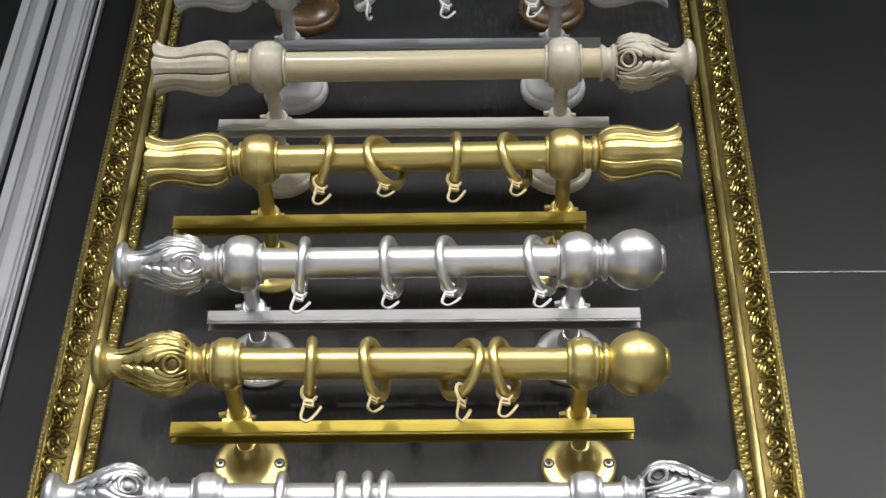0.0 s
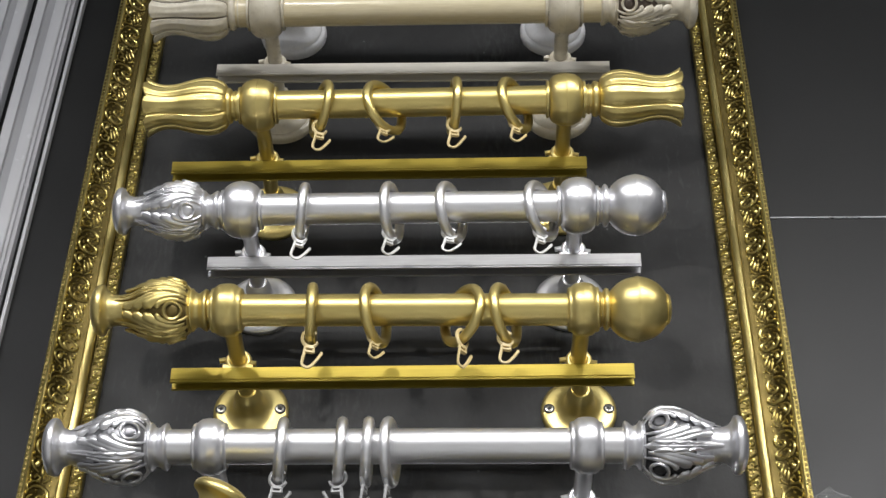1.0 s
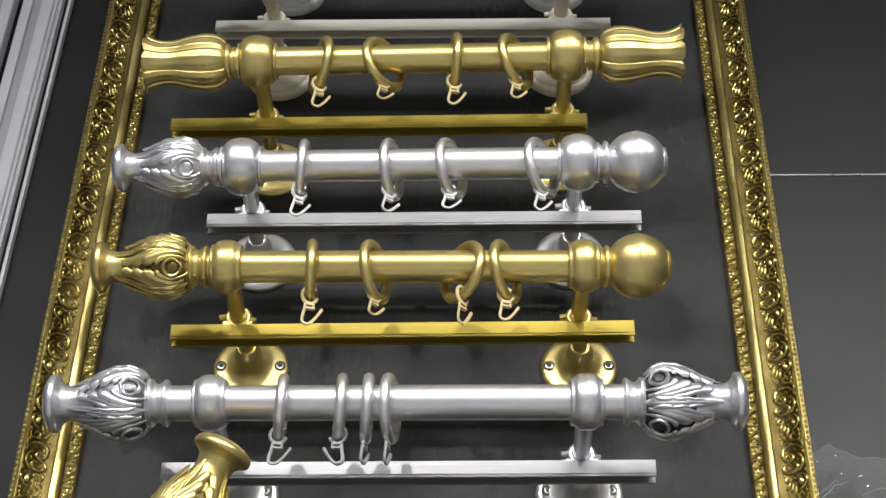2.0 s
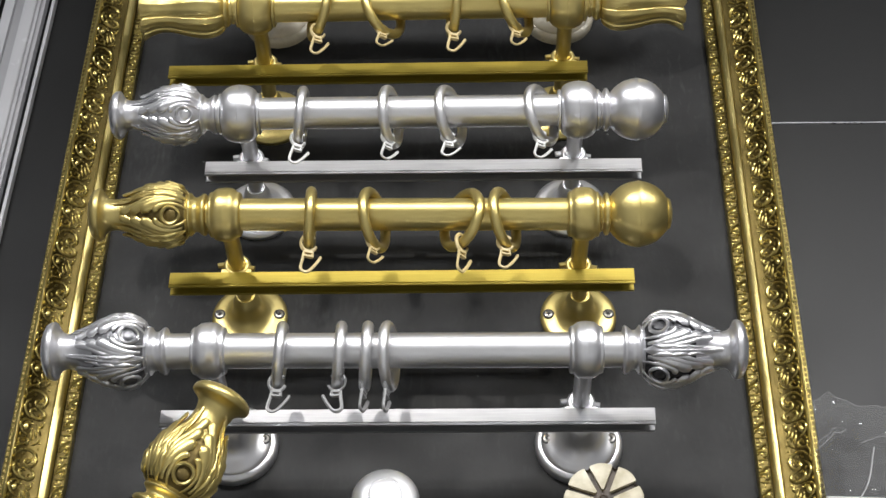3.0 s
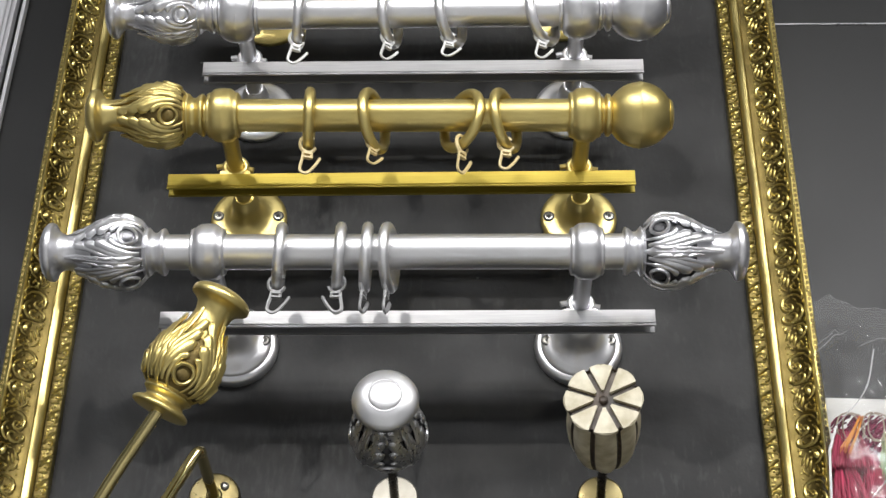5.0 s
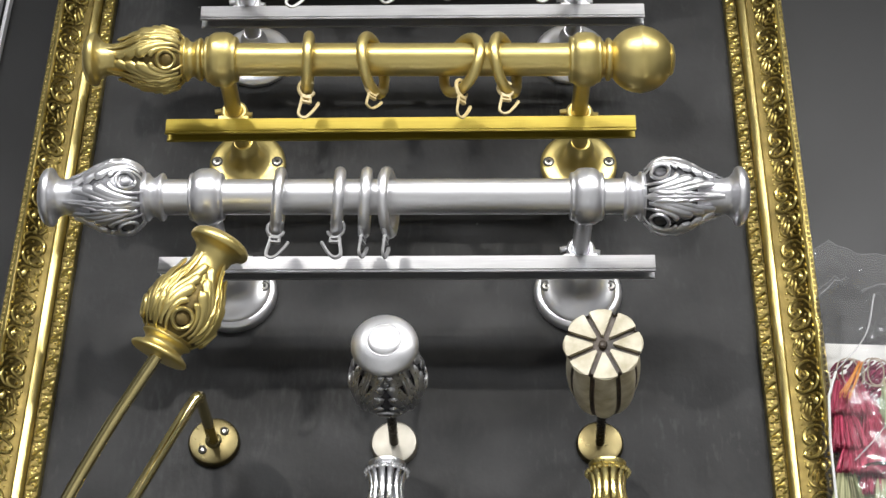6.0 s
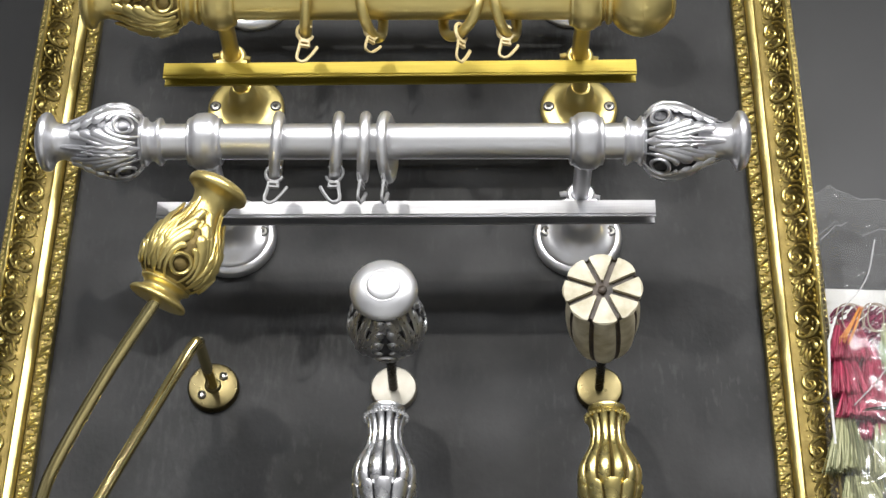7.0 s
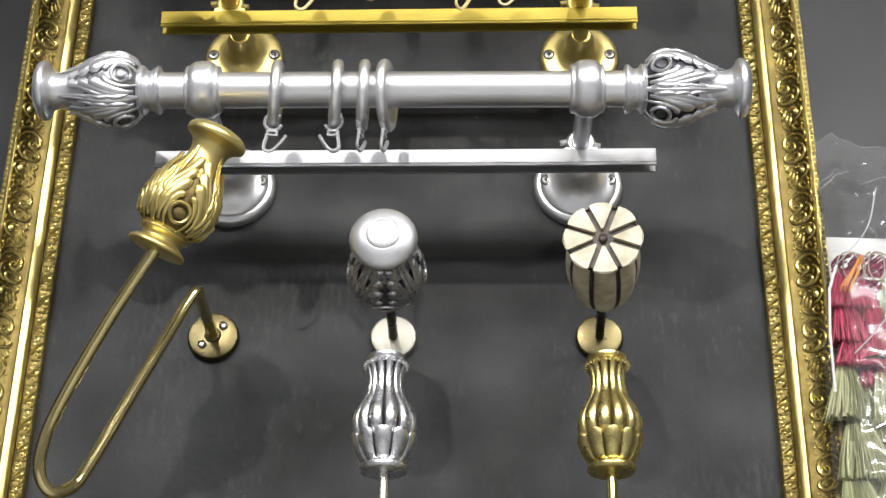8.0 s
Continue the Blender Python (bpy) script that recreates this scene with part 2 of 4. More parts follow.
# ---- mesh helpers ----
class Shape:
    """Collects rings, tubes, discs and boxes into one mesh."""

    def __init__(self):
        self.v, self.f, self.m = [], [], []

    def add(self, verts, faces, mat=0):
        n = len(self.v)
        self.v += [tuple(p) for p in verts]
        for k, f in enumerate(faces):
            self.f.append(tuple(i + n for i in f))
            self.m.append(mat(k) if callable(mat) else mat)
        return self

    def lathe(self, profile, m=None, seg=32, ripple=None, mat=0, caps=True, shift=None):
        """Turns (along, radius) about the x axis. ripple(along, angle, radius) gives the radius, shift(along, angle) a step along; angle 0 is -y, 90 is -z."""
        m = m or Matrix()
        verts, faces = [], []
        for a, r in profile:
            for k in range(seg):
                th = 2 * math.pi * k / seg
                q = ripple(a, th, r) if ripple else r
                verts.append(m @ Vector((a + (shift(a, th) if shift else 0.0), -q * math.cos(th), -q * math.sin(th))))
        for i in range(len(profile) - 1):
            for k in range(seg):
                j = (k + 1) % seg
                faces.append((i * seg + k, i * seg + j, (i + 1) * seg + j, (i + 1) * seg + k))
        self.add(verts, faces, (lambda k: mat(k // seg, k % seg)) if callable(mat) else mat)
        if caps:
            n = len(self.v) - len(verts)
            for i in (0, len(profile) - 1):
                if profile[i][1] > 1e-5:
                    self.f.append(tuple(n + i * seg + k for k in range(seg)))
                    self.m.append(0 if callable(mat) else mat)
        return self

    def tube(self, pts, radii, sides=8, closed=False, mat=0, flat=1.0, normals=None):
        pts = [Vector(p) for p in pts]
        n = len(pts)
        radii = [radii] * n if isinstance(radii, (int, float)) else radii
        verts, faces = [], []
        up = None
        for i, p in enumerate(pts):
            d = (pts[(i + 1) % n] - pts[i - 1]) if closed else (pts[min(i + 1, n - 1)] - pts[max(i - 1, 0)])
            d = d.normalized() if d.length > 1e-9 else Vector((0, 0, 1))
            if normals:
                up = Vector(normals[i])
            elif up is None:
                up = d.orthogonal()
            up = up - d * up.dot(d)
            up = up.normalized() if up.length > 1e-6 else d.orthogonal().normalized()
            side = d.cross(up)
            for k in range(sides):
                a = 2 * math.pi * k / sides
                verts.append(p + radii[i] * (flat * math.cos(a) * up + math.sin(a) * side))
        for i in range(n if closed else n - 1):
            j = (i + 1) % n
            for k in range(sides):
                l = (k + 1) % sides
                faces.append((i * sides + k, i * sides + l, j * sides + l, j * sides + k))
        if not closed:
            faces += [tuple(range(sides))[::-1], tuple((n - 1) * sides + k for k in range(sides))]
        return self.add(verts, faces, mat)

    def box(self, lo, hi, mat=0, m=None):
        m = m or Matrix()
        verts = [m @ Vector((x, y, z)) for x in (lo[0], hi[0]) for y in (lo[1], hi[1]) for z in (lo[2], hi[2])]
        return self.add(verts, [(0, 1, 3, 2), (4, 6, 7, 5), (0, 4, 5, 1), (2, 3, 7, 6), (0, 2, 6, 4), (1, 5, 7, 3)], mat)

    def extrude(self, outline, place, a, b, mat=0):
        """A closed outline of pairs, pushed from a to b; place(u, v, s) gives the point."""
        n = len(outline)
        verts = [place(u, v, s) for s in (a, b) for u, v in outline]
        faces = [(k, (k + 1) % n, n + (k + 1) % n, n + k) for k in range(n)]
        self.add(verts, faces, mat)
        self.add(verts, [tuple(range(n)), tuple(range(2 * n - 1, n - 1, -1))], 0)
        return self

    def blob(self, center, axes, mat=0, seg=8):
        """An ellipsoid from its three half-axes."""
        a, b, c = (Vector(x) for x in axes)
        verts, faces = [], []
        rows = seg // 2
        for i in range(rows + 1):
            ph = math.pi * i / rows
            for k in range(seg):
                th = 2 * math.pi * k / seg
                verts.append(Vector(center) + a * math.cos(ph) + (b * math.cos(th) + c * math.sin(th)) * math.sin(ph))
        for i in range(rows):
            for k in range(seg):
                j = (k + 1) % seg
                faces.append((i * seg + k, i * seg + j, (i + 1) * seg + j, (i + 1) * seg + k))
        return self.add(verts, faces, mat)

    def mesh(self, name, mats, sharp=38):
        data = bpy.data.meshes.new(name)
        data.from_pydata(self.v, [], self.f)
        for m in mats:
            data.materials.append(m)
        data.polygons.foreach_set("material_index", self.m)
        bm = bmesh.new()
        bm.from_mesh(data)
        bmesh.ops.remove_doubles(bm, verts=bm.verts, dist=1e-6)
        bmesh.ops.recalc_face_normals(bm, faces=bm.faces)
        bm.to_mesh(data)
        bm.free()
        data.shade_smooth()
        data.set_sharp_from_angle(angle=radians(sharp))
        return data


def part(name, shape, mats, parent=None, label="", sharp=38):
    data = shape.mesh(name, mats if isinstance(mats, (list, tuple)) else [mats], sharp)
    ob = new(name, data)
    if parent:
        ob.parent = parent
    return tagged(ob, label)


def thing(name, at, label, category, group="", kind=""):
    ob = new(name)
    ob.empty_display_size = 0.02
    ob.location = at
    return tagged(ob, label, category, group, kind)


def smooth_path(points, n=6):
    """Catmull-Rom through the points."""
    p = [Vector(q) for q in points]
    p = [2 * p[0] - p[1]] + p + [2 * p[-1] - p[-2]]
    out = []
    for i in range(1, len(p) - 2):
        for k in range(n):
            t = k / n
            a, b, c, d = p[i - 1], p[i], p[i + 1], p[i + 2]
            out.append(0.5 * ((2 * b) + (c - a) * t + (2 * a - 5 * b + 4 * c - d) * t * t + (3 * b - a - 3 * c + d) * t ** 3))
    return out + [p[-2]]


def interp(profile, a):
    return float(np.interp(a, [p[0] for p in profile], [p[1] for p in profile]))


def rounded(profile, n=4):
    """A softer version of a turned profile."""
    return [(q.x, max(q.y, 0.0)) for q in smooth_path([(a, r, 0) for a, r in profile], n)]


# ---- the structure ----
def structure(name, shape, mats, label, category, sharp=30):
    return tagged(part(name, shape, mats, None, label, sharp), "", category, "", "structure")


WALL = 0.012
structure("floor", Shape().box((-3, -5, -0.1), (3, 0.3, 0)), FLOOR_TILE, "grey polished tile floor of the shop", "floor")
structure("ceiling", Shape().box((-3, -5, 3.3), (3, 0.3, 3.4)), PLASTER, "white plaster ceiling with light panels", "ceiling")
structure("wall_west", Shape().box((-3.1, -5, 0), (-3, 0.3, 3.3)), SHOP_WALL, "dark grey painted side wall of the shop", "wall")
structure("wall_east", Shape().box((3, -5, 0), (3.1, 0.3, 3.3)), SHOP_WALL, "dark grey painted side wall of the shop", "wall")
structure("wall_south", Shape().box((-3, -5.1, 0), (3, -5, 3.3)), SHOP_WALL, "dark grey painted wall facing the display", "wall")
SEAM = 2.2945
structure("wall_north", Shape().box((-3, WALL + 0.003, 0), (3, 0.3, 3.3)), WALL_DARK, "dark grey backing wall behind the panels", "wall")
for x0, x1, z0, z1 in ((0.0, 3.0, 0.0, SEAM - 0.0012), (0.0, 3.0, SEAM + 0.0012, 3.3)):
    structure("wall_panel", Shape().box((x0, WALL - 0.004, z0), (x1, WALL + 0.003, z1)), WALL_DARK, "smooth dark grey wall panel, slightly glossy", "wall panel")
structure("wall_panel", Shape().box((-3, WALL - 0.004, 0), (0.0, WALL + 0.003, 3.3)), WALL_BLACK, "smooth black wall panel", "wall panel")
structure("trim", Shape().box((0.001, WALL - 0.0048, SEAM - 0.0008), (3, WALL + 0.003, SEAM + 0.0008)), ALUMINIUM, "thin pale metal strip between wall panels", "trim")

for px, py, w, d, power in PANELS:
    t = thing("ceiling_light", (px, py, 3.3), "flat white ceiling light panel, switched on", "ceiling light", "ceiling light panels")
    part("frame", Shape().box((-w / 2 - 0.02, -d / 2 - 0.02, -0.03), (w / 2 + 0.02, d / 2 + 0.02, 0)), WHITE, t)
    part("diffuser", Shape().box((-w / 2, -d / 2, -0.034), (w / 2, d / 2, -0.0301)), PANEL_GLOW, t)
for at in SPOTS:
    t = thing("ceiling_spotlight", (at[0], at[1], 3.3), "white cylindrical ceiling spotlight, switched on", "spotlight", "ceiling spotlights")
    part("stem", Shape().lathe([(0, 0.012), (0.06, 0.012)], pose(0, 0, 0, 0, 90, 0), 12), WHITE, t)
    part("housing", Shape().lathe([(0.06, 0.03), (0.065, 0.05), (0.135, 0.055)], pose(0, 0, 0, 0, 90, 0), 20), WHITE, t)

# ---- the framed display board ----
BX0, BX1, BZ0, BZ1 = -0.2895, 0.2525, 1.40, 2.88
board = thing("display_board", (0, 0, BZ0), "black painted board, scuffed, inside an ornate gilt frame", "display board")
part("panel", Shape().box((BX0 - 0.03, 0, -0.02), (BX1 + 0.03, WALL - 0.0045, BZ1 - BZ0 + 0.02)), BOARD, board, "black painted panel with fine scratches")

MOULD = [(0.0, 0.0), (0.0, 0.0075), (0.001, 0.0085), (0.0092, 0.0085), (0.0096, 0.0076), (0.0112, 0.0076), (0.0113, 0.0108), (0.0118, 0.0136), (0.0132, 0.0150), (0.0155, 0.0162), (0.0178, 0.0170),
         (0.0183, 0.0162), (0.0186, 0.0138), (0.0193, 0.0145), (0.0201, 0.0136), (0.0206, 0.0110), (0.025, 0.0106), (0.031, 0.0120), (0.037, 0.0160), (0.0420, 0.0216), (0.0434, 0.0234),
         (0.0438, 0.0258), (0.0448, 0.0266), (0.0458, 0.0256), (0.0462, 0.0240), (0.0510, 0.0225), (0.052, 0.020), (0.052, 0.0)]
MOULD = [(u * 0.915, v) for u, v in MOULD]
# Recessed faces take the darker gilt, ridge faces the paler one.
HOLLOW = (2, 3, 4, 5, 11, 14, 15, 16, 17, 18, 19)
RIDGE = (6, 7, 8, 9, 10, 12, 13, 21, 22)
BED = MOULD[15:21]


def moulding(inner, outward, axis, a, b):
    """One side of the frame. inner: where its inner edge lies; outward: +1 or -1; axis: 'z' for a stile, 'x' for a rail."""
    s = Shape()
    n = len(MOULD)
    place = (lambda u, v, q: (inner + outward * u, -v, q)) if axis == "z" else (lambda u, v, q: (q, -v, inner + outward * u))
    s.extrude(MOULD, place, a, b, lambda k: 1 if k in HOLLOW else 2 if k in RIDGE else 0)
    return s


def scroll(cx, cy, r0, r1, a0, a1, n=16):
    """A spiral in the plane."""
    return [(cx + (r0 + (r1 - r0) * k / n) * math.cos(radians(a0 + (a1 - a0) * k / n)),
             cy + (r0 + (r1 - r0) * k / n) * math.sin(radians(a0 + (a1 - a0) * k / n))) for k in range(n + 1)]


PERIOD = 0.054


def scroll_unit(outward):
    """One repeat of the scrollwork that lies in the hollow: along z, and from the inner to the outer edge."""
    s = Shape()

    def on(a, w, lift=0.0):
        """A point of the bed: a mm along (downwards), w mm outwards from the ornament's middle."""
        u = 0.915 * min(max(0.0350 + w * 0.00098, 0.0232), 0.0432)
        return Vector((outward * u, -interp(BED, u) - lift, -a / 1000))

    def stroke(pts, w, lift=0.0005, ends=0.35):
        path = smooth_path([(a, c, 0) for a, c in pts], 3)
        n = len(path) - 1
        radii = [1.12 * w / 1000 * (ends + (1 - ends) * math.sin(math.pi * min(max(k / n, 0.02), 0.98)) ** 0.6) for k in range(n + 1)]
        s.tube([on(p.x, p.y, lift) for p in path], radii, 6, False, 0, 1.0, [(-0.45 * outward, -1, 0)] * (n + 1))

    def leaf(a, w, da, dw, wide, high=0.0014):
        """A plump leaf from its middle and half length."""
        p, tip = on(a, w, 0.0003), on(a + da, w + dw, 0.0003)
        along = tip - p
        up = Vector((-0.45 * outward, -1, 0)).normalized()
        side = along.cross(up).normalized() * wide / 1000
        s.blob(p, (along, up * high, side), 0, 6)

    # a large C-scroll that rolls into a curl
    stroke([(9, 6.5), (5, 4), (3.5, -1), (6, -6), (11, -8), (16, -6.5), (18, -2.5), (15.5, 0.5), (12, -0.5), (11.5, -3.5)], 1.25)
    # the hooked foot below it
    stroke([(19, -3), (22, -7.5), (26, -8.5), (28.5, -5), (28, 0), (24.5, 3.0), (21, 1.5), (21.5, -1.5)], 1.3)
    stroke([(29, -1), (28, 4), (23, 7), (17, 6.5), (13, 4)], 1.1)
    stroke([(0, 2), (2, 6.5), (7, 8.5), (11, 7)], 0.9)
    stroke([(53, -2), (50, -6), (46, -7.5)], 0.8)
    stroke([(54, 3.5), (50, 0.5), (48, 3)], 0.9)
    stroke([(9, -5), (13, -3), (15, -1.5)], 0.9)
    # a fan of three finger leaves and a bud
    for a, w, da, dw in ((40, -6.0, 4.4, -2.4), (42.5, -3.4, 4.8, -1.8), (45, -0.8, 4.8, -1.2)):
        leaf(a, w, da, dw, 1.25)
    leaf(37, 4.0, 4.6, 0.8, 2.6, 0.0022)
    stroke([(31, 0), (33, 6), (38, 8), (43, 6), (45, 2.5)], 1.0)
    stroke([(32, -6.5), (35, -8), (36.5, -5), (34, -3)], 0.95)
    for a, w, da, dw in ((49, 4.0, 3.0, 1.0), (47, 7.2, 2.4, 0.4), (52.5, 1.2, 1.8, -1.0), (1.5, 6.8, 2.4, -0.4), (13, 8.0, 2.6, 0.2), (8, 2.2, 1.8, 1.2), (19, 4.2, 1.6, -0.6),
                         (33.5, 2.0, 1.4, -1.2), (25, -3.8, 1.6, 0.6), (52, 7.4, 2.0, 0.0), (30, 8.0, 2.2, 0.0), (51, -4.6, 1.3, 1.3)):
        leaf(a, w, da, dw, 1.15)
    for a, w in ((31, -9.0), (50, -8.5), (1, -8.0), (34, 0.0), (39, 0.4), (13.5, -5.0)):
        s.blob(on(a, w, 0.0002), ((0, -0.0010, 0), (0.0009, 0, 0), (0, 0, 0.0009)), 0, 6)
    return s


def bead_strip(inner, outward, a, b, lo, step, fine):
    """A run of small cast leaves and beads along a stile."""
    s = Shape()
    n = int((b - a) / step)
    h = interp(MOULD, lo)
    for k in range(n):
        z = a + (k + 0.5) * step
        x = inner + outward * lo
        if fine:
            s.blob((x, -h, z), ((0, -0.0005, 0), (0.0017, 0, 0.0012), (-0.0008, 0, step * 0.40)), 0, 6)
            continue
        kind = k % 3
        if kind == 0:
            s.tube([(x + q * 0.0034 * math.cos(a), -h - 0.0002, z + 0.0030 * math.sin(a)) for q in (1,) for a in (0.4 * g - 1.2 for g in range(12))], 0.0012, 5)
            s.blob((x, -h, z), ((0, -0.0014, 0), (0.0012, 0, 0), (0, 0, 0.0012)), 0, 6)
        elif kind == 1:
            s.tube([(x - 0.0034, -h, z - 0.003), (x - 0.001, -h - 0.0004, z - 0.001), (x + 0.0014, -h - 0.0004, z + 0.0012), (x + 0.0036, -h, z + 0.0028)], 0.0014, 5)
            s.blob((x + 0.002, -h, z - 0.002), ((0, -0.0015, 0), (0.0018, 0, 0), (0, 0, 0.0016)), 0, 6)
            s.blob((x - 0.0022, -h, z + 0.0018), ((0, -0.0015, 0), (0.0016, 0, 0), (0, 0, 0.0015)), 0, 6)
        else:
            s.blob((x, -h - 0.0002, z + 0.0018), ((0, -0.0015, 0), (0.0040, 0, 0), (0, 0, 0.0012)), 0, 6)
            s.blob((x, -h - 0.0002, z - 0.0008), ((0, -0.0013, 0), (0.0010, 0, 0), (0, 0, 0.0022)), 0, 6)
            s.blob((x - 0.0024, -h, z - 0.0018), ((0, -0.0012, 0), (0.0010, 0, 0), (0, 0, 0.0010)), 0, 6)
    return s


picture_frame = thing("gilt_frame", (0, 0, BZ0), "ornate antique gold frame with scrollwork in its hollow", "frame")
H = BZ1 - BZ0
for inner, out in ((BX0, -1), (BX1, 1)):
    stile = part("stile", moulding(inner, out, "z", -0.0476, H + 0.0476), [FRAME_GOLD, FRAME_DARK, FRAME_RIDGE], picture_frame, "gilt side moulding with a darker hollow")
    if out < 0:
        stile.rotation_euler, stile.location = (0, 0.0125, 0), (-0.0081, 0, 0)
    part("inner_bead", bead_strip(inner, out, 0.0, H, 0.0046, 0.0066, False), FRAME_GOLD, stile)
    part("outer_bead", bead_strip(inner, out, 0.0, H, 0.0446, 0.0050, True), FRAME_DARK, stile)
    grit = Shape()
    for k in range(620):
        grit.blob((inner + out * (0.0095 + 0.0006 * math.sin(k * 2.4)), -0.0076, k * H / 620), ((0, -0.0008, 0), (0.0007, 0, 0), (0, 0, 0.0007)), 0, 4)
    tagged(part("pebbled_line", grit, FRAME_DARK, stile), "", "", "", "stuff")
    unit, run = scroll_unit(out), Shape()
    for k in range(int(H / PERIOD)):
        run.add([(p[0] + inner, p[1], p[2] + (k + 1) * PERIOD) for p in unit.v], unit.f)
    tagged(part("scrollwork", run, FRAME_SCROLL, stile, "raised gilt scrolls and leaves", 50), "", "", "", "stuff")
for inner, out in ((0.0, -1), (H, 1)):
    part("rail", moulding(inner, out, "x", BX0 - 0.012, BX1), [FRAME_GOLD, FRAME_DARK, FRAME_RIDGE], picture_frame, "gilt cross moulding")

# ---- curtain rods ----
ROD_Y = -0.145


def mirror_x(side, x):
    """Finials are drawn pointing to +x from x = 0; side -1 turns them round."""
    return Matrix.Translation((x, 0, 0)) @ Matrix.Diagonal((side, 1, 1, 1))


CARVED = [(0, 0.012), (0.00072, 0.0152), (0.00216, 0.0162), (0.00432, 0.0152), (0.0072, 0.0132), (0.01008, 0.0136), (0.01224, 0.0162), (0.01354, 0.0164), (0.01411, 0.015)]
CARVED_BODY = [(0.01411, 0.015), (0.01675, 0.0185), (0.02116, 0.0222), (0.02886, 0.0246), (0.03657, 0.0244), (0.04428, 0.0226), (0.05198, 0.0192), (0.06079, 0.0152), (0.0696, 0.0126), (0.074, 0.0121)]
CARVED_CAP = [(0.074, 0.0121), (0.0775, 0.0133), (0.0805, 0.0166), (0.0818, 0.0192), (0.0835, 0.0199), (0.0860, 0.0195), (0.0885, 0.0172), (0.0905, 0.0125), (0.0917, 0.006), (0.092, 0.0)]


def carved_finial(parent, m, metal, dark, phase, scale=1.0, fat=1.0, stretch=1.0, deep=0.0014, dark_button=True, name="finial", foot=1.0):
    """A turned finial with acanthus leaves and round bosses in relief on its bulb."""
    def sc(p):
        return [(a * scale * stretch, r * scale * fat) for a, r in p]
    collar, body, cap = sc(CARVED), sc(CARVED_BODY), sc(CARVED_CAP)
    collar = [(a, r * (foot if a < 0.005 * scale else 1.0)) for a, r in collar]
    fin = part(name, Shape().lathe(rounded(collar, 3), m, 36), metal, parent)
    part("cap", Shape().lathe(rounded(cap, 3), m, 36), metal, fin)
    lo, hi = body[0][0], body[-1][0]
    ring_profile = rounded(body, 3)
    last = len(ring_profile) - 1
    core = Shape().lathe([(a, r - deep * min(1.0, 9 * k / last, 5 * (last - k) / last)) for k, (a, r) in enumerate(ring_profile)], m, 40, None, lambda i, k: 1 if i < 2 or i > last * 0.64 else 0)
    part("carved_bulb", core, [dark, metal], fin, "dark patina in the hollows of the carving")
    turn = m.to_3x3()

    def on(v, th, h=0.0):
        a = lo + v * (hi - lo)
        r = interp(body, a) + h
        t = radians(th + phase)
        return m @ Vector((a, -r * math.cos(t), -r * math.sin(t))), turn @ Vector((0, -math.cos(t), -math.sin(t)))

    def stroke(s, pts, w, flat=0.75, ends=0.12, h=-0.0008, skew=1.0):
        path = smooth_path([(p[0] * 100, p[1], 0) for p in pts], 4)
        n = len(path) - 1
        pos = [on(p.x / 100, p.y, h) for p in path]
        radii = [scale * w / 1000 * (ends + (1 - ends) * math.sin(math.pi * min(max(k / n, 0.02), 0.98) ** skew) ** 0.7) for k in range(n + 1)]
        s.tube([p for p, _ in pos], radii, 6, False, 0, flat, [q for _, q in pos])

    def lobe(s, pts, w, flat=0.55, h=0.0, tip=0.16):
        """A leaf lobe: blunt and broad at its tip, thinning out to its tail."""
        path = smooth_path([(p[0] * 100, p[1], 0) for p in pts], 4)
        n = len(path) - 1
        pos = [on(p.x / 100, p.y, h) for p in path]
        radii = [scale * w / 1000 * (math.sin(0.5 * math.pi * min(1.0, (k / n + 0.02) / tip)) if k / n < tip else 1.0 - 0.72 * (k / n - tip) / (1 - tip)) for k in range(n + 1)]
        s.tube([p for p, _ in pos], radii, 8, False, 0, flat, [q for _, q in pos])

    for sector in range(4):
        c = sector * 90
        s = Shape()
        for sg in (-1, 1):
            lobe(s, [(0.38, c + sg * 4), (0.35, c + sg * 14), (0.22, c + sg * 21), (0.08, c + sg * 21), (0.0, c + sg * 15)], 2.4, 0.6)
            for k in range(3):
                lobe(s, [(0.54 + 0.155 * k, c + sg * (3.2 - 0.4 * k)), (0.50 + 0.15 * k, c + sg * (13 - 1.0 * k)), (0.37 + 0.15 * k, c + sg * (23 - 1.5 * k)), (0.19 + 0.15 * k, c + sg * (31 + 1.0 * k)), (0.05 + 0.15 * k, c + sg * (32 + 1.5 * k))],
                     4.3 - 0.45 * k, 0.46, 0.0003 * k, 0.26)
            for k in range(3):
                stroke(s, [(0.10 + 0.19 * k, c + sg * 36), (0.22 + 0.19 * k, c + sg * 39.5), (0.37 + 0.18 * k, c + sg * 38)], 2.0 - 0.2 * k, 1.0, 0.1, 0.0004)
        rib = Shape()
        lobe(rib, [(0.0, c + 45), (0.2, c + 45), (0.5, c + 45), (0.8, c + 45), (0.97, c + 45)], 5.0, 0.30, 0.0, 0.3)
        stroke(rib, [(0.02, c + 45), (0.4, c + 45), (0.9, c + 45)], 0.8, 1.0, 0.3, 0.0012)
        part("rib", rib, metal, fin, "", 60)
        ring = []
        norms = []
        for k in range(16):
            t = 2 * math.pi * k / 16
            p, q = on(0.185 + 0.105 * math.cos(t), c + 15.5 * math.sin(t), 0.0002)
            ring.append(p), norms.append(q)
        s.tube(ring, 0.0015 * scale, 6, True, 0, 1.0, norms)
        part("acanthus_leaf", s, metal, fin, "raised leaf carving", 60)
        p, q = on(0.185, c, -0.0006)
        ax = turn @ Vector((1, 0, 0))
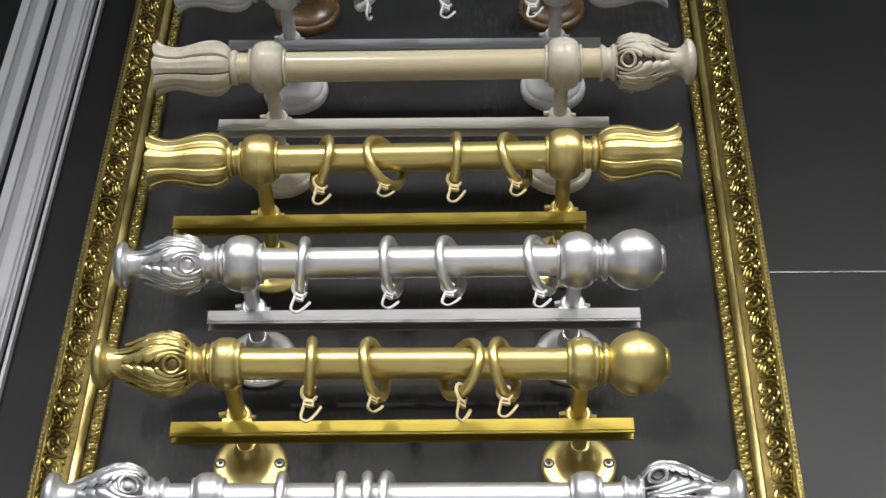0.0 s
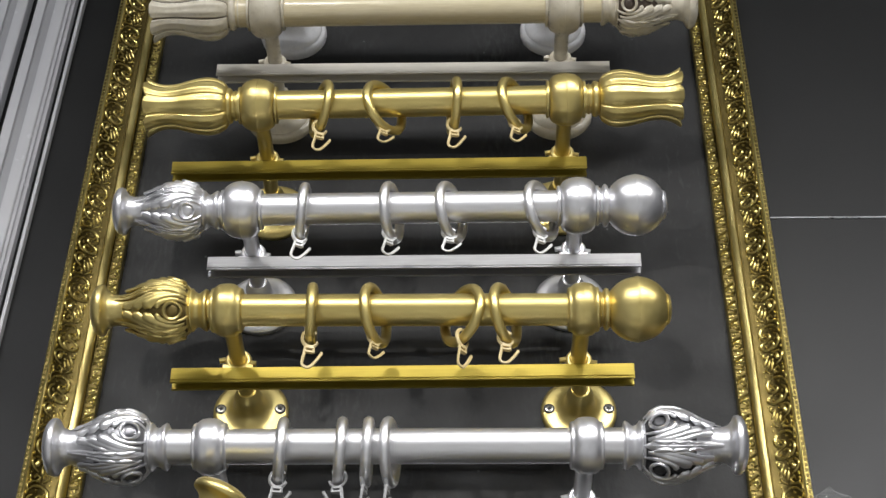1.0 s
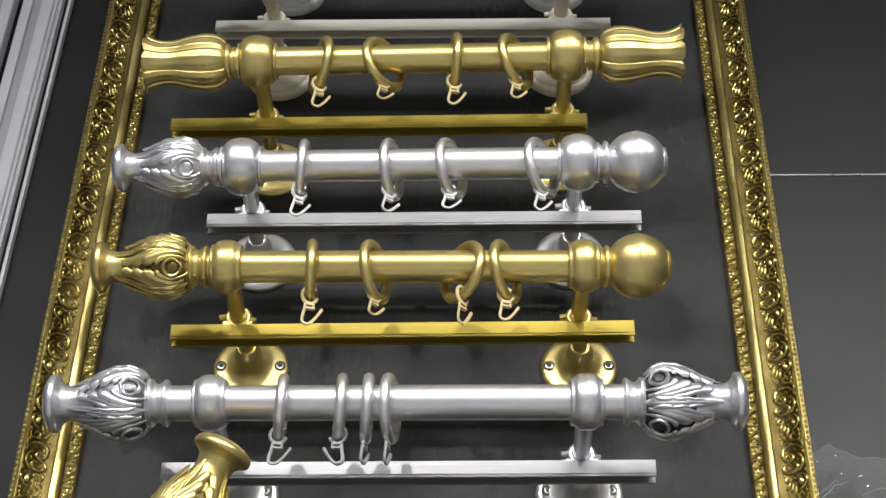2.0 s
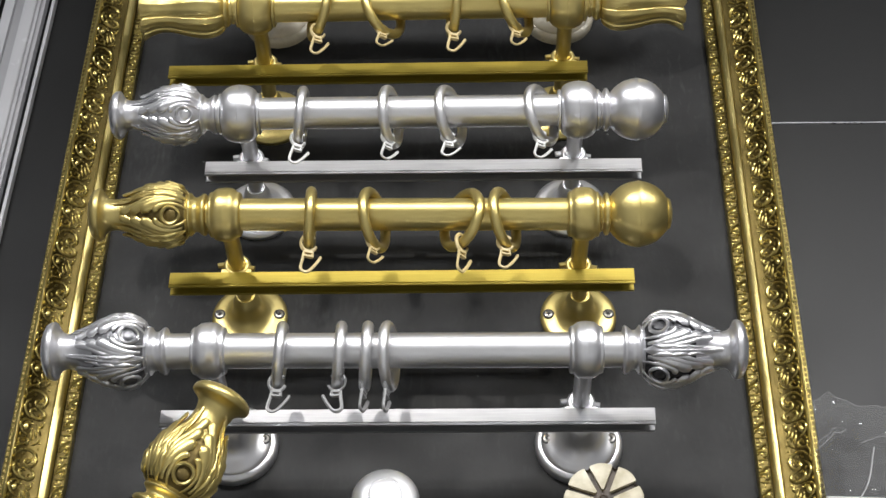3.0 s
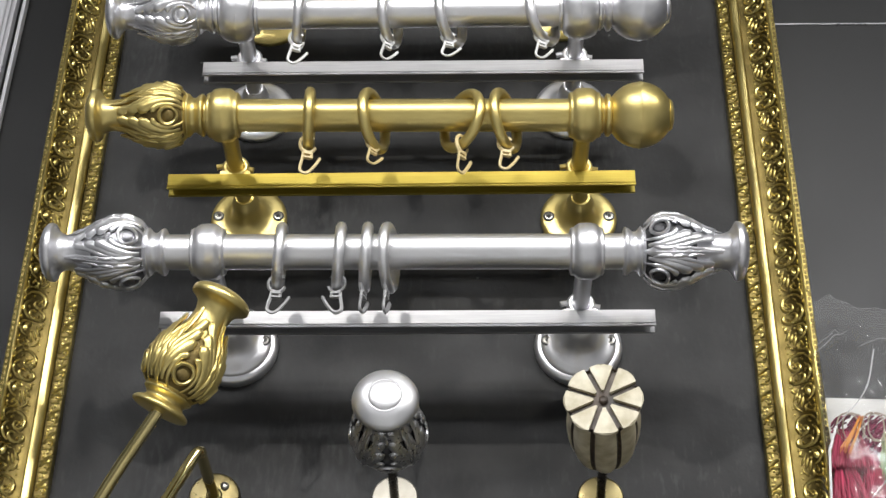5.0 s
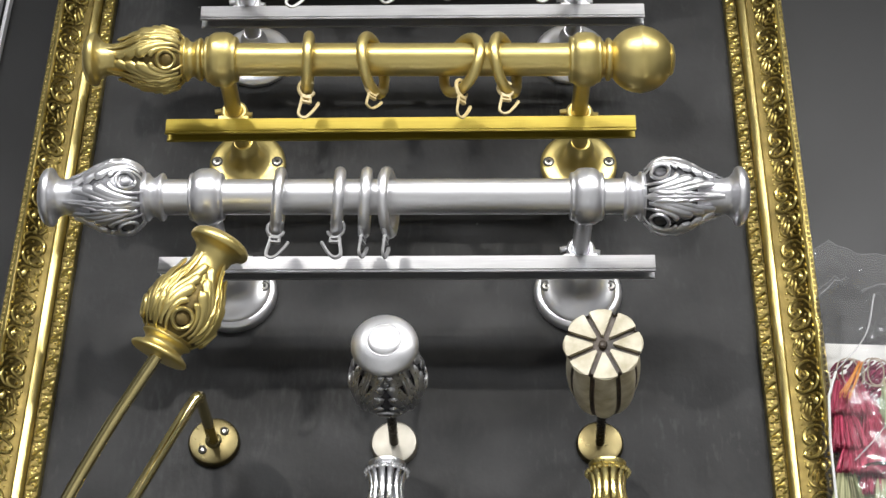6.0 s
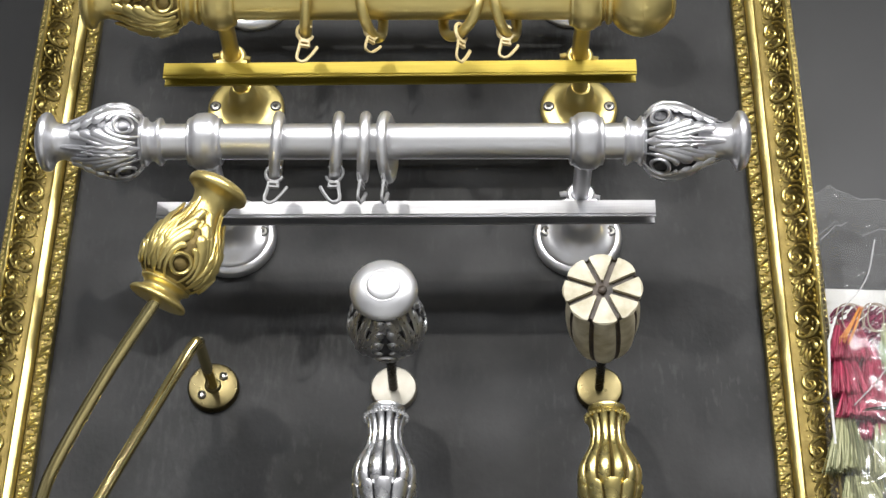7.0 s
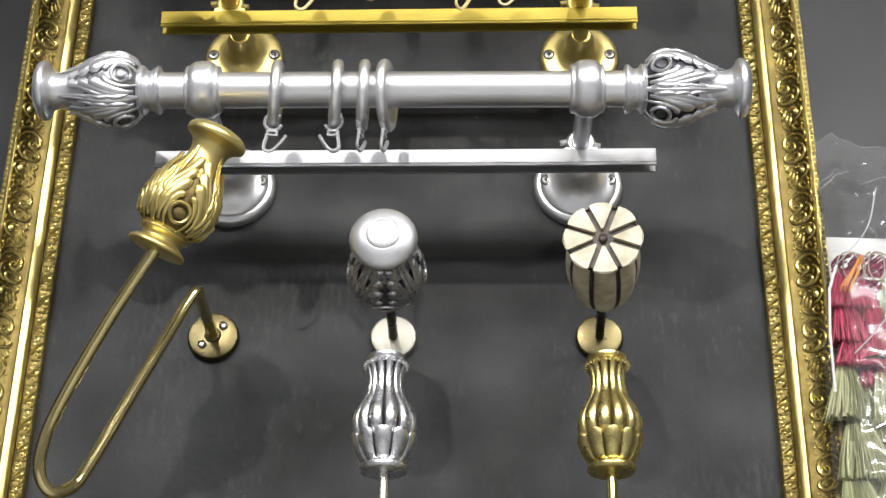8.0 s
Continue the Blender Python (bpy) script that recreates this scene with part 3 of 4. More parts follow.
        boss = Shape().blob(p, (q * 0.0009 * scale, ax * 0.0044 * scale, q.cross(ax) * 0.0044 * scale), 0, 12)
        part("boss", boss, dark if dark_button else metal, fin, "round pitted boss")
    return fin


TULIP = [(0.0, 0.0150), (0.001, 0.0175), (0.004, 0.0205), (0.011, 0.0236), (0.021, 0.0242), (0.033, 0.0222), (0.045, 0.0192), (0.055, 0.0188), (0.063, 0.0206), (0.070, 0.0240)]


def tulip_finial(parent, m, mat, groove, scale=1.0, wide=0.10, phase=15.5, stretch=1.0):
    """Eight broad petals that flare at an open end; the gaps between them are cut in."""
    prof = rounded([(a * scale * stretch, r * scale) for a, r in TULIP], 3)
    top = prof[-1][0]
    seg = 128

    def near(th):
        q = ((th - radians(phase)) / (2 * math.pi) * 8) % 1.0
        return abs(q - 0.5) * 2

    def ripple(a, th, r):
        q = near(th)
        end = max(0.0, (a - 0.80 * top) / (0.20 * top))
        fold = 1.0 - 0.012 * math.cos(q * 9.0) * min(1.0, 5 * a / top)
        if q < 0.84:
            return r * fold * (1.0 - 0.045 * (q / 0.84) ** 2) * (1.0 + 0.07 * end * end * (1 - q))
        return r * 0.955 * (1.0 - wide * min((q - 0.84) / 0.08, 1.0))

    def shift(a, th):
        """The petals end in rounded tips."""
        q = near(th)
        return 0.0026 * max(0.0, a / top - 0.6) / 0.4 * (0.6 - q ** 3)

    def paint(i, k):
        return 1 if near(2 * math.pi * (k + 0.5) / seg) > 0.88 else 0

    s = Shape().lathe(prof, m, seg, ripple, paint, False, shift)
    inner = [(top, prof[-1][1]), (top + 0.0006, prof[-1][1] - 0.0010), (top - 0.001, prof[-1][1] - 0.0026), (top - 0.006, 0.016 * scale), (top - 0.016, 0.010), (top - 0.017, 0.0)]
    s.lathe(inner, m, seg, ripple, 0, False, shift)
    s.lathe([(0, 0.006), prof[0]], m, seg, ripple, 0, False)
    return part("finial", s, [mat, groove], parent, "tulip-shaped finial with eight petals", 30)


def rings_of(parent, m, mat, length, r):
    """Two small turned rings between a collar and a finial."""
    p = [(0.0, r * 0.70), (length * 0.08, r * 0.84), (length * 0.20, r * 0.84), (length * 0.28, r * 0.72), (length * 0.34, r * 0.82), (length * 0.48, r * 0.98), (length * 0.64, r),
         (length * 0.80, r * 0.96), (length * 0.93, r * 0.82), (length, r * 0.70)]
    return part("neck", Shape().lathe(rounded(p, 2), m, 32), mat, parent)


def ball_finial(parent, m, mat, r):
    """A sphere with a seam round its middle and a flat raised cap."""
    p = []
    for k in range(19):
        a = -75 + k * (75 + 62) / 18
        p.append((r * math.sin(radians(75)) + r * math.sin(radians(a)), r * math.cos(radians(a))))
    mid = r * math.sin(radians(75))
    p = [(a, q + (0.0004 if abs(a - mid) < 0.0012 else 0)) for a, q in p]
    end = p[-1]
    p += [(end[0] + 0.0005, end[1] + 0.0004), (end[0] + 0.0022, end[1] - 0.0008), (end[0] + 0.0035, end[1] * 0.5), (end[0] + 0.004, 0.0)]
    ball = part("finial", Shape().lathe(p, m, 48), mat, parent, "plain round ball finial")
    seam = Shape().lathe([(mid - 0.0007, r - 0.0002), (mid - 0.0003, r + 0.0005), (mid + 0.0003, r + 0.0005), (mid + 0.0007, r - 0.0002)], m, 48, None, 0, False)
    part("seam", seam, mat, ball)
    return ball


def collar_shape(kind, r):
    if kind == "ball":
        w = 0.0135
        p = [(-w - 0.0035, r * 0.62), (-w - 0.003, r * 0.70), (-w - 0.0012, r * 0.70), (-w - 0.0008, r * 0.64)]
        p += [(w * math.sin(radians(a)) * 1.05, r * (0.66 + 0.34 * math.cos(radians(a)))) for a in range(-80, 81, 16)]
        p += [(w + 0.0008, r * 0.64), (w + 0.0012, r * 0.70), (w + 0.003, r * 0.70), (w + 0.0035, r * 0.62)]
    else:
        w = 0.0125
        p = [(-w, r * 0.68), (-w + 0.0006, r * 0.80), (-w + 0.002, r * 0.84), (-w + 0.003, r * 0.84), (-0.006, r * 0.97), (-0.0006, r), (0.0006, r),
             (0.006, r * 0.97), (w - 0.003, r * 0.84), (w - 0.002, r * 0.84), (w - 0.0006, r * 0.80), (w, r * 0.68)]
    return p


FLANGE = {
    "cone": [(0.0, 0.0315), (0.0035, 0.0318), (0.0055, 0.0300), (0.0065, 0.0270), (0.0075, 0.0200), (0.012, 0.0145), (0.020, 0.0122), (0.027, 0.0112), (0.031, 0.0096), (0.035, 0.0076)],
    "step": [(0.0, 0.0355), (0.004, 0.0360), (0.008, 0.0350), (0.0095, 0.0325), (0.0098, 0.0310), (0.0112, 0.0305), (0.0135, 0.0280), (0.017, 0.0205), (0.023, 0.0158), (0.030, 0.0132), (0.036, 0.0105), (0.040, 0.0076)],
}


def bracket(x, z, mat, kind, r, rod_r, flange, track_y, lift, label, screws=True, dx=0.0, dz=0.0, grow=1.0):
    """A wall flange with an arm that ends in a collar round the rod; a clip on the arm carries the track."""
    t = thing("rod_bracket", (x, 0, z), label, "bracket", "rod brackets on the board")
    m = pose(0, 0, 0, 0, 0, -90)
    fl = part("flange", Shape().lathe(rounded([(a, q * (grow if q > 0.012 else 1.0)) for a, q in FLANGE[flange]], 2), m, 40), mat, t)
    fl.location = (dx, 0, dz)
    if screws:
        for sx in (-0.025, 0.025):
            # A raised dark disc paints the shade of the hole round the screw.
            s = Shape().lathe([(0.0, 0.0048), (0.0006, 0.0047), (0.0007, 0.0)], m @ Matrix.Translation((0.0070 if flange == "cone" else 0.0140, 0, 0)) , 14)
            ob = part("screw_hole_shade", s, HOLE_SHADE, fl)
            ob.location = (sx, 0, 0)
            h = Shape().lathe([(0.0, 0.0036), (0.0005, 0.0034), (0.0007, 0.0022), (0.0001, 0.0014), (0.0001, 0.0)], m @ Matrix.Translation((0.0075 if flange == "cone" else 0.0145, 0, 0)), 12)
            ob = part("screw", h, SCREW, fl)
            ob.location = (sx, 0, 0)
    reach = -ROD_Y - rod_r
    bend = smooth_path([(dx, -0.024, dz), (0.7 * dx, -0.040, 0.25 * lift + 0.7 * dz), (0, track_y + 0.006, lift), (0, -0.5 * (reach - track_y), 0.8 * lift), (0, -reach + 0.012, 0.1 * lift), (0, -reach, 0)], 5)
    part("arm", Shape().tube(bend, [0.0066] * (len(bend) - 5) + [0.0068, 0.0074, 0.0086, 0.0102, 0.0122], 18), mat, t)
    cm = Matrix.Translation((0, ROD_Y, 0))
    col = part("collar", Shape().lathe(rounded(collar_shape(kind, r), 2), cm, 40), mat, t)
    if kind == "ball":
        part("seam", Shape().lathe([(-0.0006, r - 0.0003), (-0.0003, r + 0.0003), (0.0003, r + 0.0003), (0.0006, r - 0.0003)], cm, 40, None, 0, False), mat, col)
    y = track_y + 0.004
    clip = Shape().lathe([(-y + 0.0036 * math.sin(q * 0.314) - 0.001, 0.0084 + 0.0026 * math.cos(q * 0.314)) for q in range(-8, 9)], Matrix.Translation((0, 0, lift)) @ m, 20)
    clip.box((-0.012, y - 0.002, lift - 0.0079), (0.012, y + 0.006, lift - 0.0050))
    clip.tube([(0.010, y, lift - 0.002), (0.0145, y, lift - 0.003)], 0.0022, 8)
    clip.tube([(-0.0155, y, lift), (-0.0105, y, lift + 0.001)], 0.0022, 8)
    part("track_clip", clip, mat, t)
    return t


TRACK = [(0, 0.0004), (0, 0.0022), (0.0006, 0.0025), (0.0006, 0.0030), (0, 0.0033), (0, 0.0145), (0.0104, 0.0145), (0.0104, -0.0004), (0.0084, -0.0004), (0.0084, 0.0004), (0.0092, 0.0004), (0.0092, 0.0115),
         (0.0012, 0.0115), (0.0012, 0.0004)]


def track(x0, x1, y, top, mat, label, tilt=0.0):
    t = thing("curtain_track", ((x0 + x1) / 2, y, top - 0.0145), label, "curtain track", "curtain tracks on the board")
    half = (x1 - x0) / 2
    s = Shape().extrude(TRACK, lambda u, v, q: (q, u, v), -half, half)
    part("channel", s, mat, t)
    part("lip", Shape().box((-half, -0.0006, 0.0002), (half, -0.0001, 0.0020)), mat, t)
    t.rotation_euler = (0, radians(tilt), 0)
    return t


def hook_shape():
    """A split eye round the ring, a square link under it and an open hook with a long tail."""
    s = Shape().tube([(0.0056 * math.cos(a), 0.0, 0.0056 * math.sin(a)) for a in (k * math.pi / 9 + 0.75 for k in range(16))], 0.0009, 6, False, 0, 1.5)
    s.box((-0.0032, -0.0013, -0.0068), (0.0032, 0.0013, -0.0056)).box((-0.0034, -0.0013, -0.0094), (0.0030, 0.0013, -0.0084))
    s.tube([(0.0028, 0, -0.0058), (0.0030, 0, -0.0090)], 0.0009, 6, False, 0, 1.4)
    p = smooth_path([(-0.0028, 0, -0.0058), (-0.0034, 0, -0.0100), (-0.0046, 0, -0.0158), (-0.0040, 0, -0.0182), (-0.0014, 0, -0.0192), (0.0016, 0, -0.0180), (0.0056, 0, -0.0134), (0.0086, 0, -0.0088)], 5)
    s.tube(p, 0.00095, 6, False, 0, 1.4)
    s.blob(p[-1], ((0.0013, 0, 0), (0, 0.0013, 0), (0, 0, 0.0013)), 0, 6)
    return s


def ring(x, z, rod_r, mat, hook_mat, yaw, label, hook_yaw, major=0.0222, minor=0.0041, lean=0.0, hook_w=1.0, hook_h=1.3):
    drop = rod_r - (major - minor)
    t = thing("curtain_ring", (x, ROD_Y, z + drop), label, "curtain ring", "curtain rings on the rods")
    pts = [(0, major * math.cos(2 * math.pi * k / 40), major * math.sin(2 * math.pi * k / 40)) for k in range(40)]
    part("hoop", Shape().tube(pts, minor, 12, True), mat, t)
    hk = part("hook", hook_shape(), hook_mat, t, "small open plastic hook")
    hk.location = (0, 0, -major)
    hk.rotation_euler = (0, 0, radians(hook_yaw))
    hk.scale = (1.1 * hook_w, 1.1, hook_h)
    t.rotation_euler = (0, radians(lean), radians(yaw))
    return t


def rod(x0, x1, z, r, mat, label):
    t = thing("curtain_rod", (0, ROD_Y, z), label, "curtain rod", "curtain rods on the board")
    t.rotation_euler = (0, -math.atan(SLOPE), 0)
    part("pole", Shape().lathe([(x0, r), (x1, r)], None, 48), mat, t)
    return t


# white rod at the top
Z, SLOPE = 2.532, math.tan(radians(0.3))
r0 = rod(-0.185, 0.148, Z, 0.0140, WHITE, "white enamelled curtain rod with tulip finials")
tulip_finial(r0, mirror_x(-1, -0.181), WHITE, WHITE, 1.06, 0.08, stretch=0.94)
tulip_finial(r0, mirror_x(1, 0.142), WHITE, WHITE, 1.06, 0.08)
rings_of(r0, mirror_x(-1, -0.171), WHITE, 0.011, 0.0165)
rings_of(r0, mirror_x(1, 0.131), WHITE, 0.011, 0.0165)
for x in (-0.151, 0.113):
    bracket(x, Z + x * SLOPE, WHITE, "ball", 0.0245, 0.0140, "step", -0.076, 0.006, "white enamelled double curtain bracket on the board", False, 0, 0.003, 0.93)
track(-0.2109, 0.1575, -0.076, 2.5302, LILAC_TRACK, "pale grey metal curtain track below a white rod")
for x, yaw in ((-0.067, 35), (0.006, 5), (0.088, -12)):
    ring(x, Z + x * SLOPE, 0.0140, WHITE_PLASTIC, WHITE_PLASTIC, yaw, "white plastic curtain ring with a small hook", yaw * 0.6 + 20)

# cream rod
Z, SLOPE = 2.4155, math.tan(radians(0.49))
r1 = rod(-0.185, 0.158, Z, 0.0138, CREAM_ROD, "cream curtain rod with aged enamel finials")
tulip_finial(r1, mirror_x(-1, -0.190), CREAM, PATINA_CREAM, 1.05, 0.07, stretch=0.905)
rings_of(r1, mirror_x(-1, -0.179), CREAM, 0.012, 0.0165)
carved_finial(r1, mirror_x(1, 0.147), CREAM, PATINA_CREAM, 41, 0.96, 1.10, 1.0, 0.0014)
for x in (-0.156, 0.114):
    bracket(x, Z + x * SLOPE, CREAM, "ball", 0.0245, 0.0138, "step", -0.076, 0.0101, "cream enamelled double curtain bracket on the board", False, 0, 0.004, 0.93)
track(-0.2098, 0.1595, -0.076, 2.4178, CREAM_TRACK, "pale beige metal curtain track below a cream rod")

# gold rod with tulips
Z, SLOPE = 2.2985, math.tan(radians(0.95))
r2 = rod(-0.178, 0.135, Z, 0.0124, GOLD, "satin gold curtain rod with tulip finials")
tulip_finial(r2, mirror_x(-1, -0.180), GOLD_CAST, GOLD_CAST, 1.02, 0.07, stretch=0.955)
tulip_finial(r2, mirror_x(1, 0.140), GOLD_CAST, GOLD_CAST, 1.02, 0.07, stretch=0.955)
rings_of(r2, mirror_x(-1, -0.172), GOLD_CAST, 0.012, 0.0155)
rings_of(r2, mirror_x(1, 0.129), GOLD_CAST, 0.012, 0.0155)
for x in (-0.154, 0.111):
    bracket(x, Z + x * SLOPE, GOLD_CAST, "ball", 0.0228, 0.0124, "cone", -0.076, 0.0045, "satin gold double curtain bracket on the board")
track(-0.2382, 0.1322, -0.076, 2.2952, GOLD_TRACK, "gold anodised curtain track below a gold rod", -0.5)
for x, yaw, hy, hh in ((-0.0996, 22, 0, 1.35), (-0.0452, -40, 70, 0.95), (0.015, 8, 5, 1.35), (0.0675, -32, 60, 1.05)):
    ring(x, Z + x * SLOPE, 0.0124, GOLD, GOLD_PLASTIC, yaw, "satin gold curtain ring with a yellow hook", hy, hook_h=hh)

# silver rod
Z, SLOPE = 2.1782, math.tan(radians(0.45))
r3 = rod(-0.182, 0.140, Z, 0.0130, SILVER, "satin silver curtain rod with a leaf and a ball finial")
carved_finial(r3, mirror_x(-1, -0.176), SILVER_CAST, SILVER_CAST, 41, 0.955, 1.03, 1.0, 0.0009, False)
rings_of(r3, mirror_x(1, 0.1325), SILVER_CAST, 0.009, 0.0175)
ball_finial(r3, mirror_x(1, 0.1385), SILVER_CAST, 0.0250)
for x in (-0.158, 0.116):
    bracket(x, Z + x * SLOPE, SILVER_CAST, "ball", 0.0236, 0.0130, "cone", -0.076, 0.0139, "satin silver double curtain bracket on the board", dz=0.011)
track(-0.1957, 0.1727, -0.076, 2.1843, SILVER_TRACK, "silver anodised curtain track below a silver rod", -0.2)
for x, yaw, hy, hh in ((-0.108, 4, 20, 1.3), (-0.0357, -14, 50, 1.1), (0.0127, -24, 40, 0.95), (0.0861, -30, 55, 1.1)):
    ring(x, Z + x * SLOPE, 0.0130, SILVER, PALE_GREY_PLASTIC, yaw, "satin silver curtain ring with a pale hook", hy, lean=3, hook_h=hh)

# second gold rod
Z, SLOPE = 2.0736, math.tan(radians(-0.2))
r4 = rod(-0.182, 0.140, Z, 0.0126, GOLD, "satin gold curtain rod with a leaf and a ball finial")
carved_finial(r4, mirror_x(-1, -0.175), GOLD_CAST, PATINA_GOLD, 38, 1.0, 1.02, 1.0, 0.0014)
rings_of(r4, mirror_x(1, 0.1275), GOLD_CAST, 0.009, 0.0165)
ball_finial(r4, mirror_x(1, 0.1330), GOLD_CAST, 0.0253)
for x in (-0.161, 0.1155):
    bracket(x, Z + x * SLOPE, GOLD_CAST, "barrel", 0.0209, 0.0126, "cone", -0.076, 0.0036, "satin gold double curtain bracket on the board", dx=0.003)
track(-0.2139, 0.1595, -0.076, 2.0694, GOLD_TRACK, "gold anodised curtain track below a gold rod", -0.4)
for x, yaw, hy, hh in ((-0.095, 4, 12, 1.4), (-0.0456, -20, 65, 0.95), (0.0219, 38, 10, 1.4), (0.055, -24, 40, 1.2)):
    ring(x, Z + x * SLOPE, 0.0126, GOLD, GOLD_PLASTIC, yaw, "satin gold curtain ring with a yellow hook", hy, hook_h=hh)

# second silver rod
Z, SLOPE = 1.949, math.tan(radians(0.0))
r5 = rod(-0.200, 0.145, Z, 0.0130, SILVER, "long satin silver curtain rod with leaf finials at both ends")
carved_finial(r5, mirror_x(-1, -0.192), SILVER_CAST, AGED_SILVER, 4, 1.0, 1.08, 1.0, 0.0014)
carved_finial(r5, mirror_x(1, 0.138), SILVER_CAST, PATINA_SILVER, -11, 0.99, 1.10, 1.0, 0.0020)
for x in (-0.162, 0.112):
    bracket(x, Z + x * SLOPE, SILVER_CAST, "barrel", 0.0209, 0.0130, "step", -0.074, 0.0005, "satin silver double curtain bracket on the board", dx=0.0015, dz=0.001, grow=0.97)
track(-0.2078, 0.1676, -0.074, 1.9417, SILVER_TRACK, "silver anodised curtain track below a silver rod", -0.2)
for x, yaw, hy in ((-0.110, 5, 0), (-0.067, 5, 165), (-0.0474, 3, 70), (-0.031, -8, 86)):
    ring(x, Z + x * SLOPE, 0.0130, SILVER, GREY_PLASTIC, yaw, "satin silver curtain ring with a grey hook", hy, lean=2, hook_h=1.25)

# wooden flanges of a rod above
for x in (-0.147, 0.116):
    t = thing("wooden_bracket", (x, 0, 2.657), "dark brown polished wooden bracket on the board", "bracket", "wooden brackets")
    part("flange", Shape().lathe(rounded(FLANGE["step"], 2), pose(0, 0, 0, 0, 0, -90), 40), WOOD, t)
    part("arm", Shape().lathe([(0.028, 0.010), (0.11, 0.010), (0.125, 0.014)], pose(0, 0, 0, 0, 0, -90), 20), WOOD, t)

# ---- holdbacks ----
FRONT = pose(0, 0, 0, 0, 0, -90)


def base_plate(parent, mat, r=0.0178, screws=()):
    b = part("base_plate", Shape().lathe([(0.0, r), (0.004, r), (0.0058, r - 0.0012), (0.0062, r - 0.003), (0.0062, 0.004)], FRONT, 40), mat, parent)
    if screws:
        part("boss", Shape().lathe([(0.0060, 0.0064), (0.0070, 0.0062), (0.0080, 0.0056), (0.0084, 0.0048), (0.0084, 0.0)], FRONT, 28), mat, b)
    for a in screws:
        h = part("screw", Shape().lathe([(0.0, 0.0034), (0.0016, 0.0032), (0.0022, 0.0022), (0.0012, 0.0012), (0.0012, 0.0)], FRONT @ Matrix.Translation((0.0063, 0, 0)), 14), SCREW, b)
        h.location = (0.0108 * math.cos(radians(a)), 0, 0.0108 * math.sin(radians(a)))
    return b


def axis_pose(base, tip):
    """The pose whose x axis runs from base to tip."""
    d = (Vector(tip) - Vector(base)).normalized()
    return Matrix.Translation(base) @ d.to_track_quat("X", "Z").to_matrix().to_4x4()


BASE = (-0.166, 0.0, 1.820)
HOOK = [(-0.1710, -0.086, 1.810), (-0.2000, -0.096, 1.740), (-0.2260, -0.106, 1.675), (-0.2340, -0.112, 1.661), (-0.2430, -0.120, 1.656), (-0.2495, -0.126, 1.664), (-0.2500, -0.131, 1.679), (-0.2410, -0.138, 1.706), (-0.2100, -0.157, 1.760), (-0.1770, -0.175, 1.809)]
HOOK_TIP = (-0.141, -0.190, 1.883)
hook1 = thing("curtain_holdback", BASE, "polished brass U-shaped holdback with a carved gold finial", "holdback", "holdbacks on the board")
base_plate(hook1, GOLD_PLATE, 0.0195, (45, 225))
path = [Vector(p) - Vector(BASE) for p in HOOK]
pts = [Vector((0, -0.004, 0)), Vector((0, -0.04, 0)), Vector((0, -0.074, 0)), Vector((0.0, -0.082, -0.001))] + path
part("rod", Shape().tube(smooth_path(pts, 6), 0.0043, 18), BRASS, hook1, "bent polished brass rod")
fin = axis_pose(path[-1], Vector(HOOK_TIP) - Vector(BASE)) @ Matrix.Translation((-0.006, 0, 0))
carved_finial(hook1, fin, GOLD_CAST, PATINA_GOLD, 47, 0.98, 1.08, 1.06, 0.0018, foot=1.18)


def knob_arm(parent, mat, length):
    part("arm", Shape().lathe([(0.004, 0.0036), (length, 0.0036)], FRONT, 16), mat, parent)


hook2 = thing("curtain_holdback", (-0.0295, 0, 1.819), "silver holdback knob with dark carved leaves on a short arm", "holdback", "holdbacks on the board")
base_plate(hook2, NICKEL_PLATE)
knob_arm(hook2, DARK_METAL, 0.095)
carved_finial(hook2, FRONT @ Matrix.Translation((0.083, 0, 0)), KNOB_SILVER, PATINA_SILVER, 0, 0.96, 1.12, 0.98, 0.0018)
KNOB_END = FRONT @ Matrix.Translation((0.083, 0, 0))
part("end_disc", Shape().lathe(rounded([(0.0740, 0.0150), (0.0752, 0.0205), (0.0772, 0.0226), (0.0795, 0.0228), (0.0825, 0.0210), (0.0855, 0.0165), (0.0872, 0.0122)], 3) + [(0.0869, 0.0116), (0.0874, 0.0110), (0.0882, 0.0098), (0.0889, 0.0050), (0.0891, 0.0)], KNOB_END, 48), SILVER, hook2, "smooth domed silver end disc with a raised centre")

hook3 = thing("curtain_holdback", (0.1255, 0, 1.819), "cream fluted holdback knob with dark grooves on a short arm", "holdback", "holdbacks on the board")
base_plate(hook3, GOLD_PLATE)
part("arm", Shape().tube([(0, -0.004, 0), (-0.0035, -0.11, 0)], 0.0036, 16), DARK_METAL, hook3)


